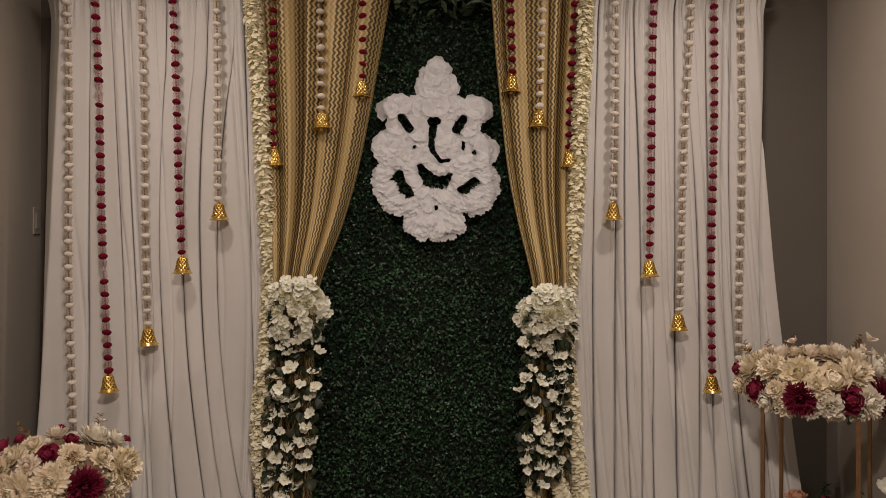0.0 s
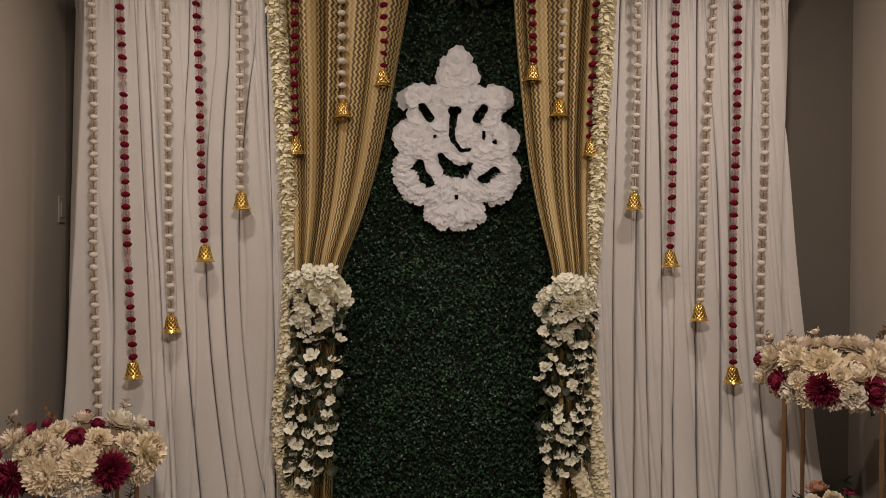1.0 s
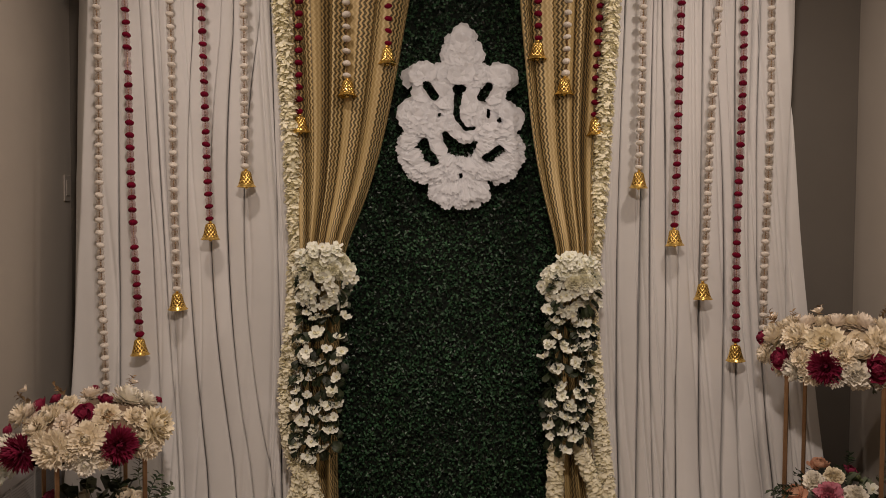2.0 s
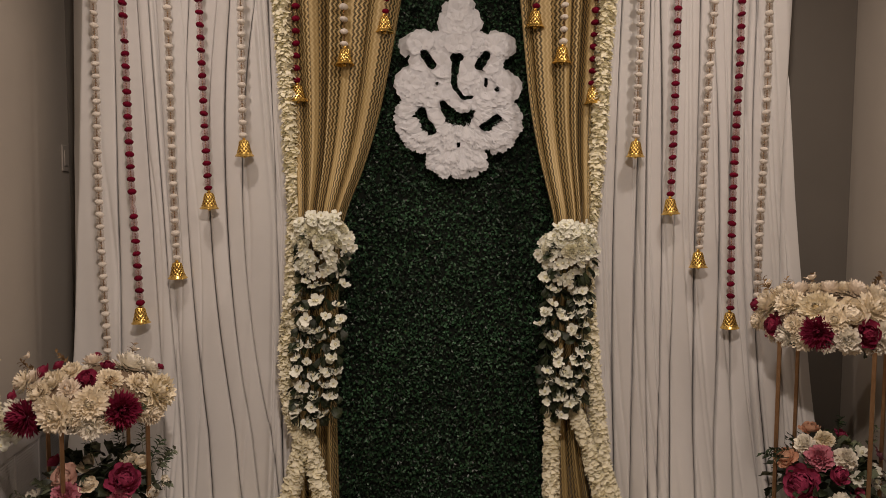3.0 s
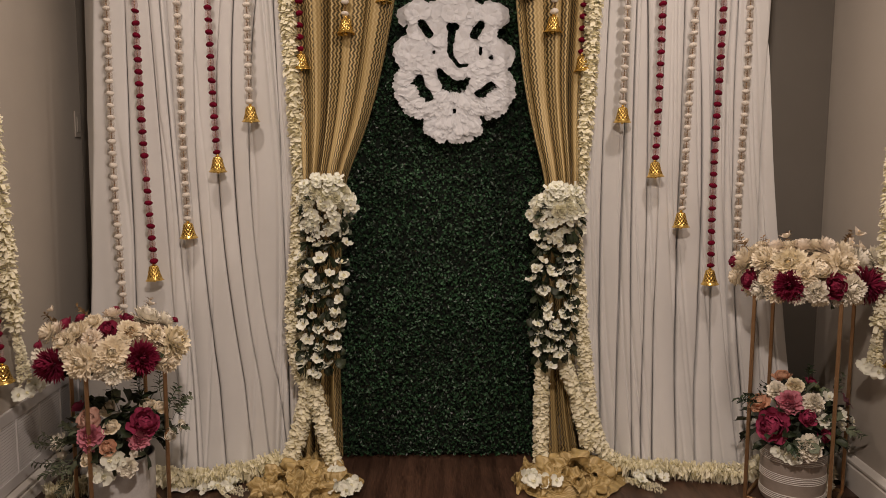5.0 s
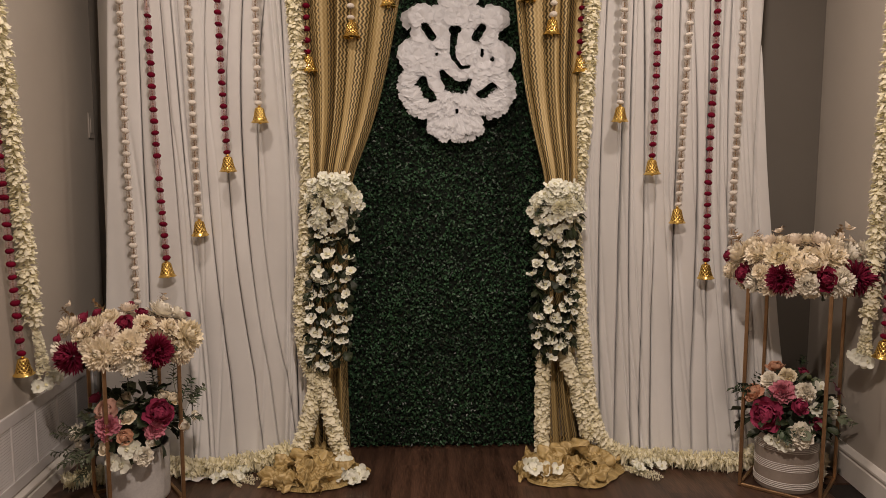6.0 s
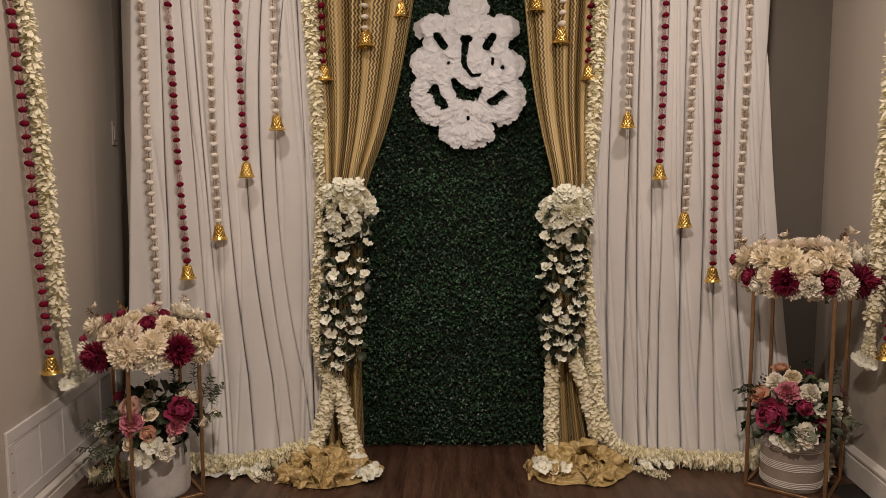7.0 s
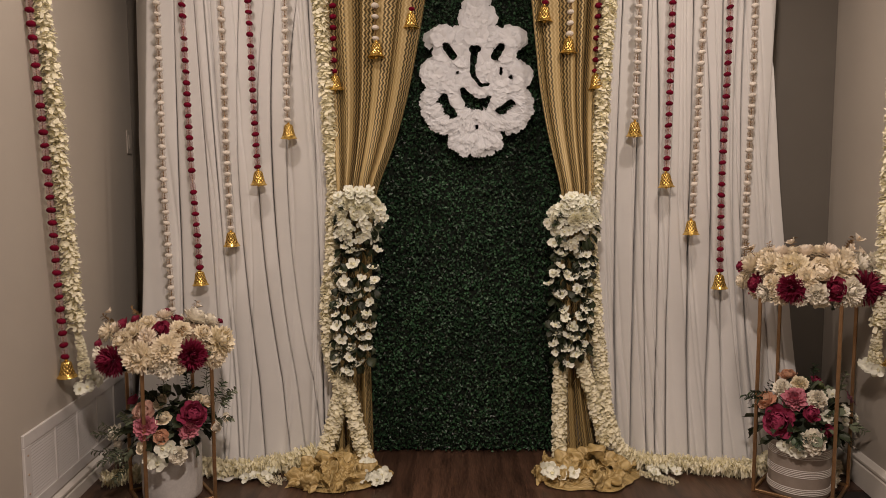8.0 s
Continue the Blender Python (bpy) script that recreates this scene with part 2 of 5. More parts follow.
rng = np.random.default_rng(4)
white_left = empty("white_curtain", pose(-1.05, 0.05, 0), "long white pleated fabric curtain, hem trimmed with cream petals", "curtain", "white backdrop curtains")
white_right = empty("white_curtain", pose(0.98, 0.05, 0), "long white pleated fabric curtain, hem trimmed with cream petals", "curtain", "white backdrop curtains")
inv_l, inv_r = pose(1.05, -0.05, 0), pose(-0.98, -0.05, 0)
cl = pleated("drape", [(0, -1.51), (0.30, -1.49), (0.70, -1.472), (1.0, -1.475), (1.2, -1.497), (1.35, -1.513), (1.5, -1.535), (1.6, -1.532), (2.1, -1.548), (2.42, -1.54)], [(0, -0.60), (1.2, -0.565), (2.42, -0.635)],
             [(-1.302, -1.307, -1.287, 1, 0.032), (-1.208, -1.169, -1.124, 1, 0.034), (-1.168, -1.124, -1.062, 1, 0.03), (-1.123, -1.083, -1.013, -1, 0.026),
              (-1.016, -1.032, -0.954, 1, 0.03), (-0.906, -0.946, -0.851, 1, 0.04), (-0.859, -0.882, -0.784, 1, 0.042), (-0.759, -0.816, -0.715, 1, 0.034),
              (-0.709, -0.684, -0.671, 1, 0.05)], 0.13, 1.0, rng, white_left, "", front=[(0, -1.50), (0.4, -1.475), (1.0, -1.455), (1.55, -1.43), (2.2, -1.405), (2.42, -1.40)], deep=0.85, creased=11)
cl.matrix_basis = inv_l
cr = pleated("drape", [(0, 0.60), (0.5, 0.56), (1.2, 0.535), (2.42, 0.60)], [(0, 1.50), (0.45, 1.46), (1.33, 1.375), (2.42, 1.28)],
             [(0.698, 0.687, 0.697, -1, 0.05), (0.775, 0.773, 0.763, -1, 0.042), (0.809, 0.811, 0.82, -1, 0.042), (0.849, 0.877, 0.866, -1, 0.034),
              (0.928, 0.922, 0.912, -1, 0.022), (1.01, 1.018, 1.012, -1, 0.048), (1.055, 1.114, 1.099, -1, 0.042), (1.139, 1.157, 1.163, -1, 0.03),
              (1.179, 1.183, 1.225, 1, 0.03), (1.226, 1.236, 1.294, -1, 0.03), (1.33, 1.319, 1.34, 1, 0.02)], 0.13, 0.0, rng, white_right, "", forward=0.05, deep=1.35)
cr.matrix_basis = inv_r

# the rod that carries the drapery, at the very top
ROD = surface("white_pipe", (0.6, 0.6, 0.58), (0.68, 0.68, 0.66), 0.35, 0.0, bump=0)


def tube(name, pts, radius, material, sides=8, cap=True, flat=1.0):
    p = np.array(pts, float)
    n = len(p)
    v = []
    for i in range(n):
        d = p[min(i + 1, n - 1)] - p[max(i - 1, 0)]
        d = d / (np.linalg.norm(d) + 1e-9)
        a = np.cross(d, (0.0, 0.0, 1.0) if abs(d[2]) < 0.95 else (0.0, 1.0, 0.0))
        a /= np.linalg.norm(a)
        b = np.cross(d, a)
        r = radius[i] if hasattr(radius, "__len__") else radius
        for k in range(sides):
            t = 2 * math.pi * k / sides
            v.append(p[i] + r * (math.cos(t) * a + flat * math.sin(t) * b))
    f = grid_faces(sides, n, True)
    if cap:
        f += [tuple(range(sides))[::-1], tuple(range((n - 1) * sides, n * sides))]
    return mesh_of(name, v, f, material)


stand_frame = empty("backdrop_stand", pose(0, 0.1, 0), "white pipe frame that carries the drapery", "backdrop stand")
put("crossbar", tube("crossbar", [(-1.42, -0.09, 2.43), (1.36, -0.09, 2.43)], 0.016, ROD, 10), stand_frame)
for x in (-1.34, 1.28):
    put("upright", tube("upright", [(x, 0.022, 0), (x, 0.022, 2.38), (x, -0.03, 2.425), (x, -0.09, 2.43)], 0.017, ROD, 10), stand_frame)


def gold_drape(parent, inner, outer, y0, seed):
    """Sheer gold cloth drawn to a tie at 1.2 m and hanging on to the floor. inner and outer: rows (z, x)."""
    r = np.random.default_rng(seed)
    n, rows = 300, 110
    u = np.linspace(0, 1, n)
    zs = np.linspace(0.03, 2.46, rows)
    ix = np.interp(zs, [p[0] for p in inner], [p[1] for p in inner])
    ox = np.interp(zs, [p[0] for p in outer], [p[1] for p in outer])
    k = np.ones(9)
    pad = np.pad(ix, 4, mode="edge")
    ix = np.convolve(pad, k / 9, "valid")
    pad = np.pad(ox, 4, mode="edge")
    ox = np.convolve(pad, k / 9, "valid")
    ph = r.uniform(0, 6.28, 6)
    verts, uvs = [], []
    pleats = 5
    w = u + 0.022 * np.sin(u * 11 + ph[0]) + 0.008 * np.sin(u * 29 + ph[5])
    turn = 2 * math.pi * pleats * w + ph[1]
    across = None
    for j, z in reversed(list(enumerate(zs))):
        pinch = math.exp(-((z - 1.16) / 0.28) ** 2)
        amp = 0.046 + 0.002 * pinch
        # the cloth doubles back on itself at each pleat
        y = amp * np.sin(turn) + 0.2 * amp * np.sin(2.3 * turn + ph[2] + 0.4 * z)
        y += 0.004 * np.sin(u * 9 + z * 5 + ph[3])
        y += y0 - 0.10 * pinch
        back = (0.26 + 0.10 * np.sin(9.1 * u + ph[4])) / pleats
        x = ox[j] + (ix[j] - ox[j]) * np.clip(u + back * 1.35 * np.sin(turn + 1.2) + 0.004 * np.sin(u * 45 + z), 0, 1)
        if across is None:
            across = np.r_[0, np.cumsum(np.hypot(np.diff(x), np.diff(y)))]
            across *= 1.2 / across[-1]
        for i in range(n):
            verts.append((x[i], y[i], z))
            uvs.append((across[i], z))
    me = mesh_of("lace_panel", verts, grid_faces(n, rows), LACE, uvs)
    return put("lace_panel", me, parent)


gold_left = empty("gold_curtain", pose(0, 0, 0), "sheer gold zigzag lace curtain gathered by a floral tieback", "curtain", "gold lace curtains")
gold_drape(gold_left, [(0, -0.43), (0.5, -0.44), (1.05, -0.42), (1.16, -0.41), (1.213, -0.405), (1.444, -0.316), (1.663, -0.258), (1.884, -0.214), (2.104, -0.177), (2.325, -0.138), (2.46, -0.115)],
           [(0, -0.62), (0.5, -0.60), (1.05, -0.56), (1.224, -0.557), (1.77, -0.606), (2.316, -0.66), (2.46, -0.67)], 0.03, 11)
gold_right = empty("gold_curtain", pose(0, 0, 0), "sheer gold zigzag lace curtain gathered by a floral tieback", "curtain", "gold lace curtains")
gold_drape(gold_right, [(0, 0.42), (0.5, 0.42), (1.05, 0.41), (1.197, 0.409), (1.446, 0.355), (1.667, 0.317), (1.889, 0.294), (2.11, 0.271), (2.332, 0.255), (2.46, 0.245)],
           [(0, 0.68), (0.25, 0.61), (0.5, 0.565), (1.05, 0.53), (1.201, 0.548), (1.781, 0.596), (2.339, 0.652), (2.46, 0.66)], 0.03, 12)


# ---- hedge panel ----
def leaf_cloud(name, n, place, size, material, rng, flat=0.35, ratio=0.62):
    """Many small folded leaves in one mesh. place(n): centres and facing normals."""
    c, nrm = place(n)
    nrm = nrm + rng.normal(0, flat, nrm.shape)
    nrm /= np.linalg.norm(nrm, axis=1, keepdims=True)
    t = rng.normal(0, 1, nrm.shape)
    t -= nrm * np.sum(t * nrm, axis=1, keepdims=True)
    t /= np.linalg.norm(t, axis=1, keepdims=True)
    b = np.cross(nrm, t)
    s = size * rng.uniform(0.7, 1.25, (n, 1))
    v = np.empty((n, 4, 3))
    v[:, 0], v[:, 2] = c - t * s * 0.5, c + t * s * 0.5
    v[:, 1], v[:, 3] = c + b * s * ratio * 0.5 + nrm * s * 0.14, c - b * s * ratio * 0.5 + nrm * s * 0.14
    k = np.arange(n)[:, None] * 4
    f = np.vstack([k + [0, 1, 2], k + [0, 2, 3]])
    return mesh_of(name, v.reshape(-1, 3), f, material, smooth=False)


hedge = empty("boxwood_panel", pose(0, 0.142, 0), "dark green artificial boxwood hedge panel standing on the floor", "hedge panel")
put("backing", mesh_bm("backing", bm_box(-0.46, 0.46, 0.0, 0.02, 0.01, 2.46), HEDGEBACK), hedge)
hr = np.random.default_rng(2)


def hedge_place(n):
    c = np.stack([hr.uniform(-0.455, 0.455, n), -hr.uniform(0.0, 0.045, n), hr.uniform(0.012, 2.45, n)], 1)
    nrm = np.tile([0.0, -0.75, 0.45], (n, 1))
    return c, nrm


put("leaves", leaf_cloud("leaves", 38000, hedge_place, 0.0142, HEDGE, hr, 0.85, 0.7), hedge, kind="stuff")

# ==== THINGS ====
# ---- things: materials ----
GOLD = surface("polished_gold", (0.84, 0.56, 0.15), (0.90, 0.64, 0.20), 0.24, 0.95, scale=60, fine=400, bump=0.05)
GOLD_SHADED = surface("shaded_gold", (0.13, 0.065, 0.014), (0.20, 0.10, 0.022), 0.5, 0.8, scale=60, fine=400, bump=0.05)
BRASS = surface("brushed_brass", (0.35, 0.21, 0.105), (0.44, 0.28, 0.155), 0.36, 0.85, scale=40, fine=300, bump=0.06)
POM_WHITE = surface("white_wool", (0.78, 0.71, 0.62), (0.86, 0.80, 0.71), 0.95, scale=200, fine=1500, bump=0.8, vary=0.06, sheen=0.4)
POM_RED = surface("maroon_velvet", (0.125, 0.002, 0.016), (0.20, 0.004, 0.026), 0.95, scale=200, fine=1500, bump=0.8, vary=0.15)
POM_RED.node_tree.nodes["Principled BSDF"].inputs["Specular IOR Level"].default_value = 0.15
THREAD = surface("thread", (0.55, 0.42, 0.26), (0.68, 0.55, 0.36), 0.5, 0.4, bump=0)
SLEEVES = {"red": surface("pink_net", (0.62, 0.36, 0.39), (0.72, 0.48, 0.50), 0.8, scale=80, fine=900, bump=0.1, through_light=0.4, clear=0.76),
           "white": surface("cream_net", (0.66, 0.52, 0.40), (0.78, 0.66, 0.53), 0.8, scale=80, fine=900, bump=0.1, through_light=0.4, clear=0.80)}
BEAD_GOLD = surface("antique_gold_bead", (0.16, 0.09, 0.04), (0.28, 0.17, 0.08), 0.35, 0.7, bump=0)
PETAL = surface("cream_silk_petal", (0.96, 0.91, 0.67), (0.98, 0.95, 0.80), 0.7, scale=25, fine=200, bump=0.1, vary=0.06, island=True, through_light=0.25)
BLOOM = surface("white_silk_blossom", (0.88, 0.89, 0.76), (0.93, 0.94, 0.85), 0.7, scale=30, fine=200, bump=0.1, vary=0.06, through_light=0.15)
BLOOM_HEART = surface("blossom_heart", (0.90, 0.87, 0.64), (0.94, 0.91, 0.74), 0.7, scale=30, fine=200, bump=0.1, vary=0.12)
TULLE = surface("white_tulle", (0.92, 0.935, 0.96), (0.95, 0.96, 0.98), 0.85, scale=40, fine=900, bump=0.1, vary=0.04, island=True, through_light=0.32, clear=0.18)
LEAF = surface("dark_silk_leaf", (0.009, 0.016, 0.006), (0.034, 0.048, 0.019), 0.5, scale=40, fine=200, bump=0.15, vary=0.4)
LEAF_STUFF = surface("green_sprig", (0.02, 0.038, 0.018), (0.055, 0.085, 0.04), 0.5, scale=40, fine=200, bump=0.1, vary=0.4, island=True)
EUCA = surface("pale_eucalyptus", (0.09, 0.115, 0.07), (0.20, 0.23, 0.15), 0.6, scale=40, fine=200, bump=0.1, vary=0.25)
TWIG = surface("dried_twig", (0.26, 0.16, 0.08), (0.42, 0.29, 0.15), 0.8, scale=60, fine=300, bump=0.2, vary=0.2)


def silk(name, a, b):
    return surface(name, a, b, 0.72, scale=45, fine=260, bump=0.12, vary=0.06, island=True, through_light=0.06)


SILKS = {
    "cream": silk("cream_silk", (0.99, 0.875, 0.67), (0.99, 0.92, 0.77)),
    "white": silk("white_silk", (0.985, 0.925, 0.785), (0.99, 0.955, 0.86)),
    "yellow": silk("pale_yellow_silk", (0.97, 0.86, 0.62), (0.98, 0.91, 0.74)),
    "tan": silk("peach_tan_silk", (0.98, 0.86, 0.71), (0.99, 0.91, 0.80)),
    "burgundy": silk("burgundy_silk", (0.165, 0.003, 0.028), (0.30, 0.010, 0.056)),
    "magenta": silk("magenta_silk", (0.27, 0.016, 0.065), (0.46, 0.06, 0.14)),
    "pink": silk("rose_pink_silk", (0.62, 0.17, 0.25), (0.78, 0.36, 0.42)),
    "peach": silk("peach_silk", (0.66, 0.34, 0.21), (0.78, 0.50, 0.35)),
    "blush": silk("blush_silk", (0.68, 0.40, 0.32), (0.82, 0.58, 0.48)),
    "mauve": silk("mauve_silk", (0.24, 0.075, 0.11), (0.38, 0.16, 0.20)),
    "green": silk("green_bud_silk", (0.12, 0.15, 0.06), (0.22, 0.25, 0.12)),
}
HEARTS = {
    "cream": silk("cream_heart", (0.98, 0.88, 0.64), (0.98, 0.92, 0.74)),
    "white": silk("white_heart", (0.93, 0.88, 0.66), (0.96, 0.92, 0.76)),
    "yellow": silk("yellow_heart", (0.95, 0.76, 0.40), (0.97, 0.84, 0.52)),
    "tan": silk("tan_heart", (0.86, 0.64, 0.38), (0.92, 0.74, 0.50)),
}


# ---- flower shapes ----
def petal_grid(length, width, bend, cup, segs=3, tip=0.6, across=3, frill=0.0, phase=0.0):
    """One petal from the origin along +x, in local x, y, z: rows of points across it. bend lifts (+) or drops (-) the tip; frill waves the rim."""
    rows = []
    for k in range(segs + 1):
        s = k / segs
        w = width * (0.35 + 0.65 * math.sin(math.pi * min(1.0, s * 0.62 + 0.12))) * (1.0 if s < 0.8 else 1 - (s - 0.8) * 5 * (1 - tip))
        a = bend * s
        x = length * (math.sin(a) / bend if abs(bend) > 1e-3 else s)
        z = length * ((1 - math.cos(a)) / bend if abs(bend) > 1e-3 else 0.0)
        row = []
        for i in range(across):
            t = 2 * i / (across - 1) - 1
            round_off = length * 0.16 * t * t * (1 if s > 0.9 else 0)
            wave = frill * s * s * math.sin(4.2 * t + phase) * length
            row.append((x - round_off, t * w / 2, z + cup * w * t * t + wave))
        rows.append(row)
    return np.array(rows)


def bloom_mesh(name, rings, materials, seed, across=3, segs=3, frill=0.0):
    """A flower facing +z, of unit radius. rings: (count, radius at base, height, elevation in degrees, length, width, bend, cup, tip, material)."""
    r = random.Random(seed)
    verts, faces, mats = [], [], []
    for count, base, height, elev, length, width, bend, cup, tip, slot in rings:
        off = r.uniform(0, 6.28)
        for k in range(count):
            g = petal_grid(length * r.uniform(0.84, 1.12), width * r.uniform(0.85, 1.15), bend + r.uniform(-0.18, 0.18), cup, segs, tip, across, frill, r.uniform(0, 6.28))
            m = Matrix.Rotation(off + 2 * math.pi * (k + r.uniform(-0.22, 0.22)) / count, 3, "Z") @ Matrix.Rotation(-radians(elev + r.uniform(-8, 8)), 3, "Y") @ Matrix.Rotation(r.uniform(-0.3, 0.3), 3, "X")
            g = g.reshape(-1, 3) @ np.array(m).T
            a = off + 2 * math.pi * k / count
            g = g + np.array([base * math.cos(a), base * math.sin(a), height])
            o = len(verts)
            verts.extend(map(tuple, g))
            for j in range(segs):
                for i in range(across - 1):
                    faces.append((o + j * across + i, o + j * across + i + 1, o + (j + 1) * across + i + 1, o + (j + 1) * across + i))
                    mats.append(slot)
    me = mesh_of(name, verts, faces, materials[0])
    for extra in materials[1:]:
        me.materials.append(extra)
    me.polygons.foreach_set("material_index", np.array(mats, dtype=np.int32))
    return me


def mum(color, seed):
    heart = HEARTS.get(color, SILKS[color])
    return bloom_mesh("mum", [
        (22, 0.10, -0.30, -26, 0.80, 0.29, 0.4, 0.06, 0.8, 0), (26, 0.10, -0.18, -8, 0.90, 0.29, 0.40, 0.06, 0.8, 0), (28, 0.10, -0.08, 7, 0.94, 0.28, 0.42, 0.06, 0.8, 0), (28, 0.08, -0.01, 20, 0.90, 0.27, 0.5, 0.06, 0.8, 0),
        (26, 0.07, 0.05, 34, 0.82, 0.25, 0.6, 0.08, 0.8, 0), (24, 0.05, 0.09, 48, 0.70, 0.21, 0.9, 0.12, 0.8, 0), (18, 0.03, 0.11, 63, 0.56, 0.17, 1.1, 0.16, 0.9, 1), (12, 0.0, 0.12, 78, 0.44, 0.13, 1.0, 0.2, 0.9, 1)], [SILKS[color], heart], seed)


def dahlia(color, seed):
    rings = []
    for k, (count, elev) in enumerate(((32, -32), (38, -15), (40, 0), (40, 14), (36, 28), (32, 42), (26, 56), (18, 70), (10, 82))):
        rings.append((count, 0.10, -0.30 + 0.05 * k, elev, 0.84 - 0.01 * k, 0.135, 0.25, 0.25, 0.7, 0))
    return bloom_mesh("dahlia", rings, [SILKS[color]], seed)


def peony(color, seed):
    return bloom_mesh("peony", [
        (8, 0.10, -0.22, 4, 0.98, 0.80, 0.7, 0.14, 0.95, 0), (8, 0.12, -0.20, 24, 0.92, 0.78, 1.0, 0.18, 0.95, 0), (8, 0.14, -0.16, 42, 0.84, 0.72, 1.25, 0.22, 0.95, 0),
        (7, 0.14, -0.10, 56, 0.76, 0.62, 1.45, 0.26, 0.95, 0), (7, 0.10, -0.05, 66, 0.68, 0.52, 1.5, 0.3, 0.95, 0), (6, 0.06, 0.0, 76, 0.58, 0.42, 1.4, 0.34, 0.95, 0)], [SILKS[color]], seed, 5, 4, 0.07)


def rose(color, seed):
    return bloom_mesh("rose", [
        (5, 0.14, -0.34, 22, 0.98, 0.95, 0.5, 0.2, 0.95, 0), (5, 0.22, -0.36, 46, 0.98, 0.86, 0.75, 0.26, 0.95, 0), (5, 0.24, -0.32, 62, 0.98, 0.76, 0.9, 0.3, 0.95, 0),
        (4, 0.20, -0.26, 74, 0.94, 0.64, 0.85, 0.36, 0.95, 0), (4, 0.13, -0.2, 82, 0.88, 0.5, 0.7, 0.42, 0.95, 0), (3, 0.05, -0.15, 87, 0.84, 0.36, 0.5, 0.5, 0.95, 0)], [SILKS[color]], seed, 5, 4, 0.03)


def carnation(color, seed):
    return bloom_mesh("carnation", [
        (13, 0.06, -0.16, -8, 0.88, 0.46, 0.4, 0.1, 1.0, 0), (14, 0.06, -0.06, 10, 0.92, 0.46, 0.4, 0.14, 1.0, 0), (14, 0.06, 0.02, 28, 0.88, 0.44, 0.4, 0.14, 1.0, 0), (12, 0.05, 0.06, 46, 0.84, 0.42, 0.4, 0.14, 1.0, 0),
        (11, 0.04, 0.08, 62, 0.78, 0.38, 0.3, 0.16, 1.0, 0), (8, 0.02, 0.08, 78, 0.72, 0.34, 0.3, 0.18, 1.0, 0)], [SILKS[color]], seed, 4, 3, 0.13)


def blossom(material, seed):
    return bloom_mesh("blossom", [(4, 0.03, 0, 14, 0.98, 0.95, 0.35, 0.05, 0.98, 0), (4, 0.0, 0.04, 48, 0.46, 0.34, 0.6, 0.2, 0.8, 1)], [material, BLOOM_HEART], seed, 5, 4, 0.16)


def small_bloom(color, seed):
    return bloom_mesh("bloom", [(6, 0.05, 0, 28, 0.95, 0.6, 0.5, 0.15, 0.8, 0), (6, 0.0, 0.05, 62, 0.5, 0.25, 0.5, 0.2, 0.6, 1)], [SILKS[color], HEARTS.get(color, SILKS[color])], seed)


def lily(color, seed):
    return bloom_mesh("lily", [(6, 0.03, 0, 34, 1.0, 0.42, -0.6, 0.2, 0.3, 0), (3, 0.0, 0.02, 78, 0.5, 0.08, 0.2, 0, 0.6, 0)], [SILKS[color]], seed)


MAKERS = {"mum": mum, "dahlia": dahlia, "peony": peony, "rose": rose, "carnation": carnation, "bloom": small_bloom, "lily": lily, "bud": rose}
COLOR_WORDS = {"cream": "cream", "white": "white", "yellow": "pale yellow", "tan": "peach-tan", "burgundy": "deep burgundy", "magenta": "magenta", "pink": "rose pink",
               "peach": "peach", "blush": "blush", "mauve": "mauve", "green": "green"}
KIND_WORDS = {"mum": "chrysanthemum", "dahlia": "dahlia", "peony": "peony", "rose": "rose", "carnation": "carnation", "bloom": "small_bloom", "lily": "lily", "bud": "bud", "blossom": "blossom"}
BLOOMS = {}
BLOSSOMS = [blossom(BLOOM, s) for s in range(4)]


def flower_mesh(kind, variant):
    color, sort = kind.split("_")
    if sort == "blossom":
        return BLOSSOMS[variant % 4]
    key = (kind, variant % 2)
    if key not in BLOOMS:
        BLOOMS[key] = MAKERS[sort](color, 7 * len(BLOOMS) + 1)
    return BLOOMS[key]


def facing(p, d, spin, scale):
    """A pose at p whose +z looks along d."""
    q = Vector(d).normalized().to_track_quat("Z", "Y")
    return Matrix.LocRotScale(p, q @ Euler((0, 0, spin)).to_quaternion(), (scale, scale, scale))


def set_flowers(parent, rows, centre, rr, swell=1.06):
    """Puts the listed flowers under parent, each turned away from the bunch's centre."""
    o = parent.matrix_basis.translation
    for i, (kind, x, y, z, size) in enumerate(rows):
        p = Vector((x, y, z))
        d = p - Vector(centre)
        d.normalize()
        d = d + Vector((rr.uniform(-0.15, 0.15), -0.25 + rr.uniform(-0.15, 0.15), rr.uniform(-0.1, 0.15)))
        color, sort = kind.split("_")
        put(KIND_WORDS[sort], flower_mesh(kind, i), parent, facing(p - o, d, rr.uniform(0, 6.28), size * swell * {"peony": 1.05, "mum": 1.08, "dahlia": 1.2, "bloom": 1.7}.get(sort, 1.2)), label=COLOR_WORDS[color] + " silk " + KIND_WORDS[sort].replace("_", " "))


def leaf_mesh(name, material, length=1.0, width=0.42, bend=-0.5):
    g = petal_grid(length, width, bend, 0.14, 4, 0.1, 3)
    n = len(g)
    f = []
    for j in range(n - 1):
        for i in range(2):
            f.append((j * 3 + i, j * 3 + i + 1, (j + 1) * 3 + i + 1, (j + 1) * 3 + i))
    return mesh_of(name, g.reshape(-1, 3), f, material)


LEAF_MESH = leaf_mesh("leaf", LEAF)
LEAF_WIDE = leaf_mesh("leaf", LEAF, 1.0, 0.6, -0.8)
EUCA_MESH = leaf_mesh("leaf", EUCA, 1.0, 0.55, -0.4)


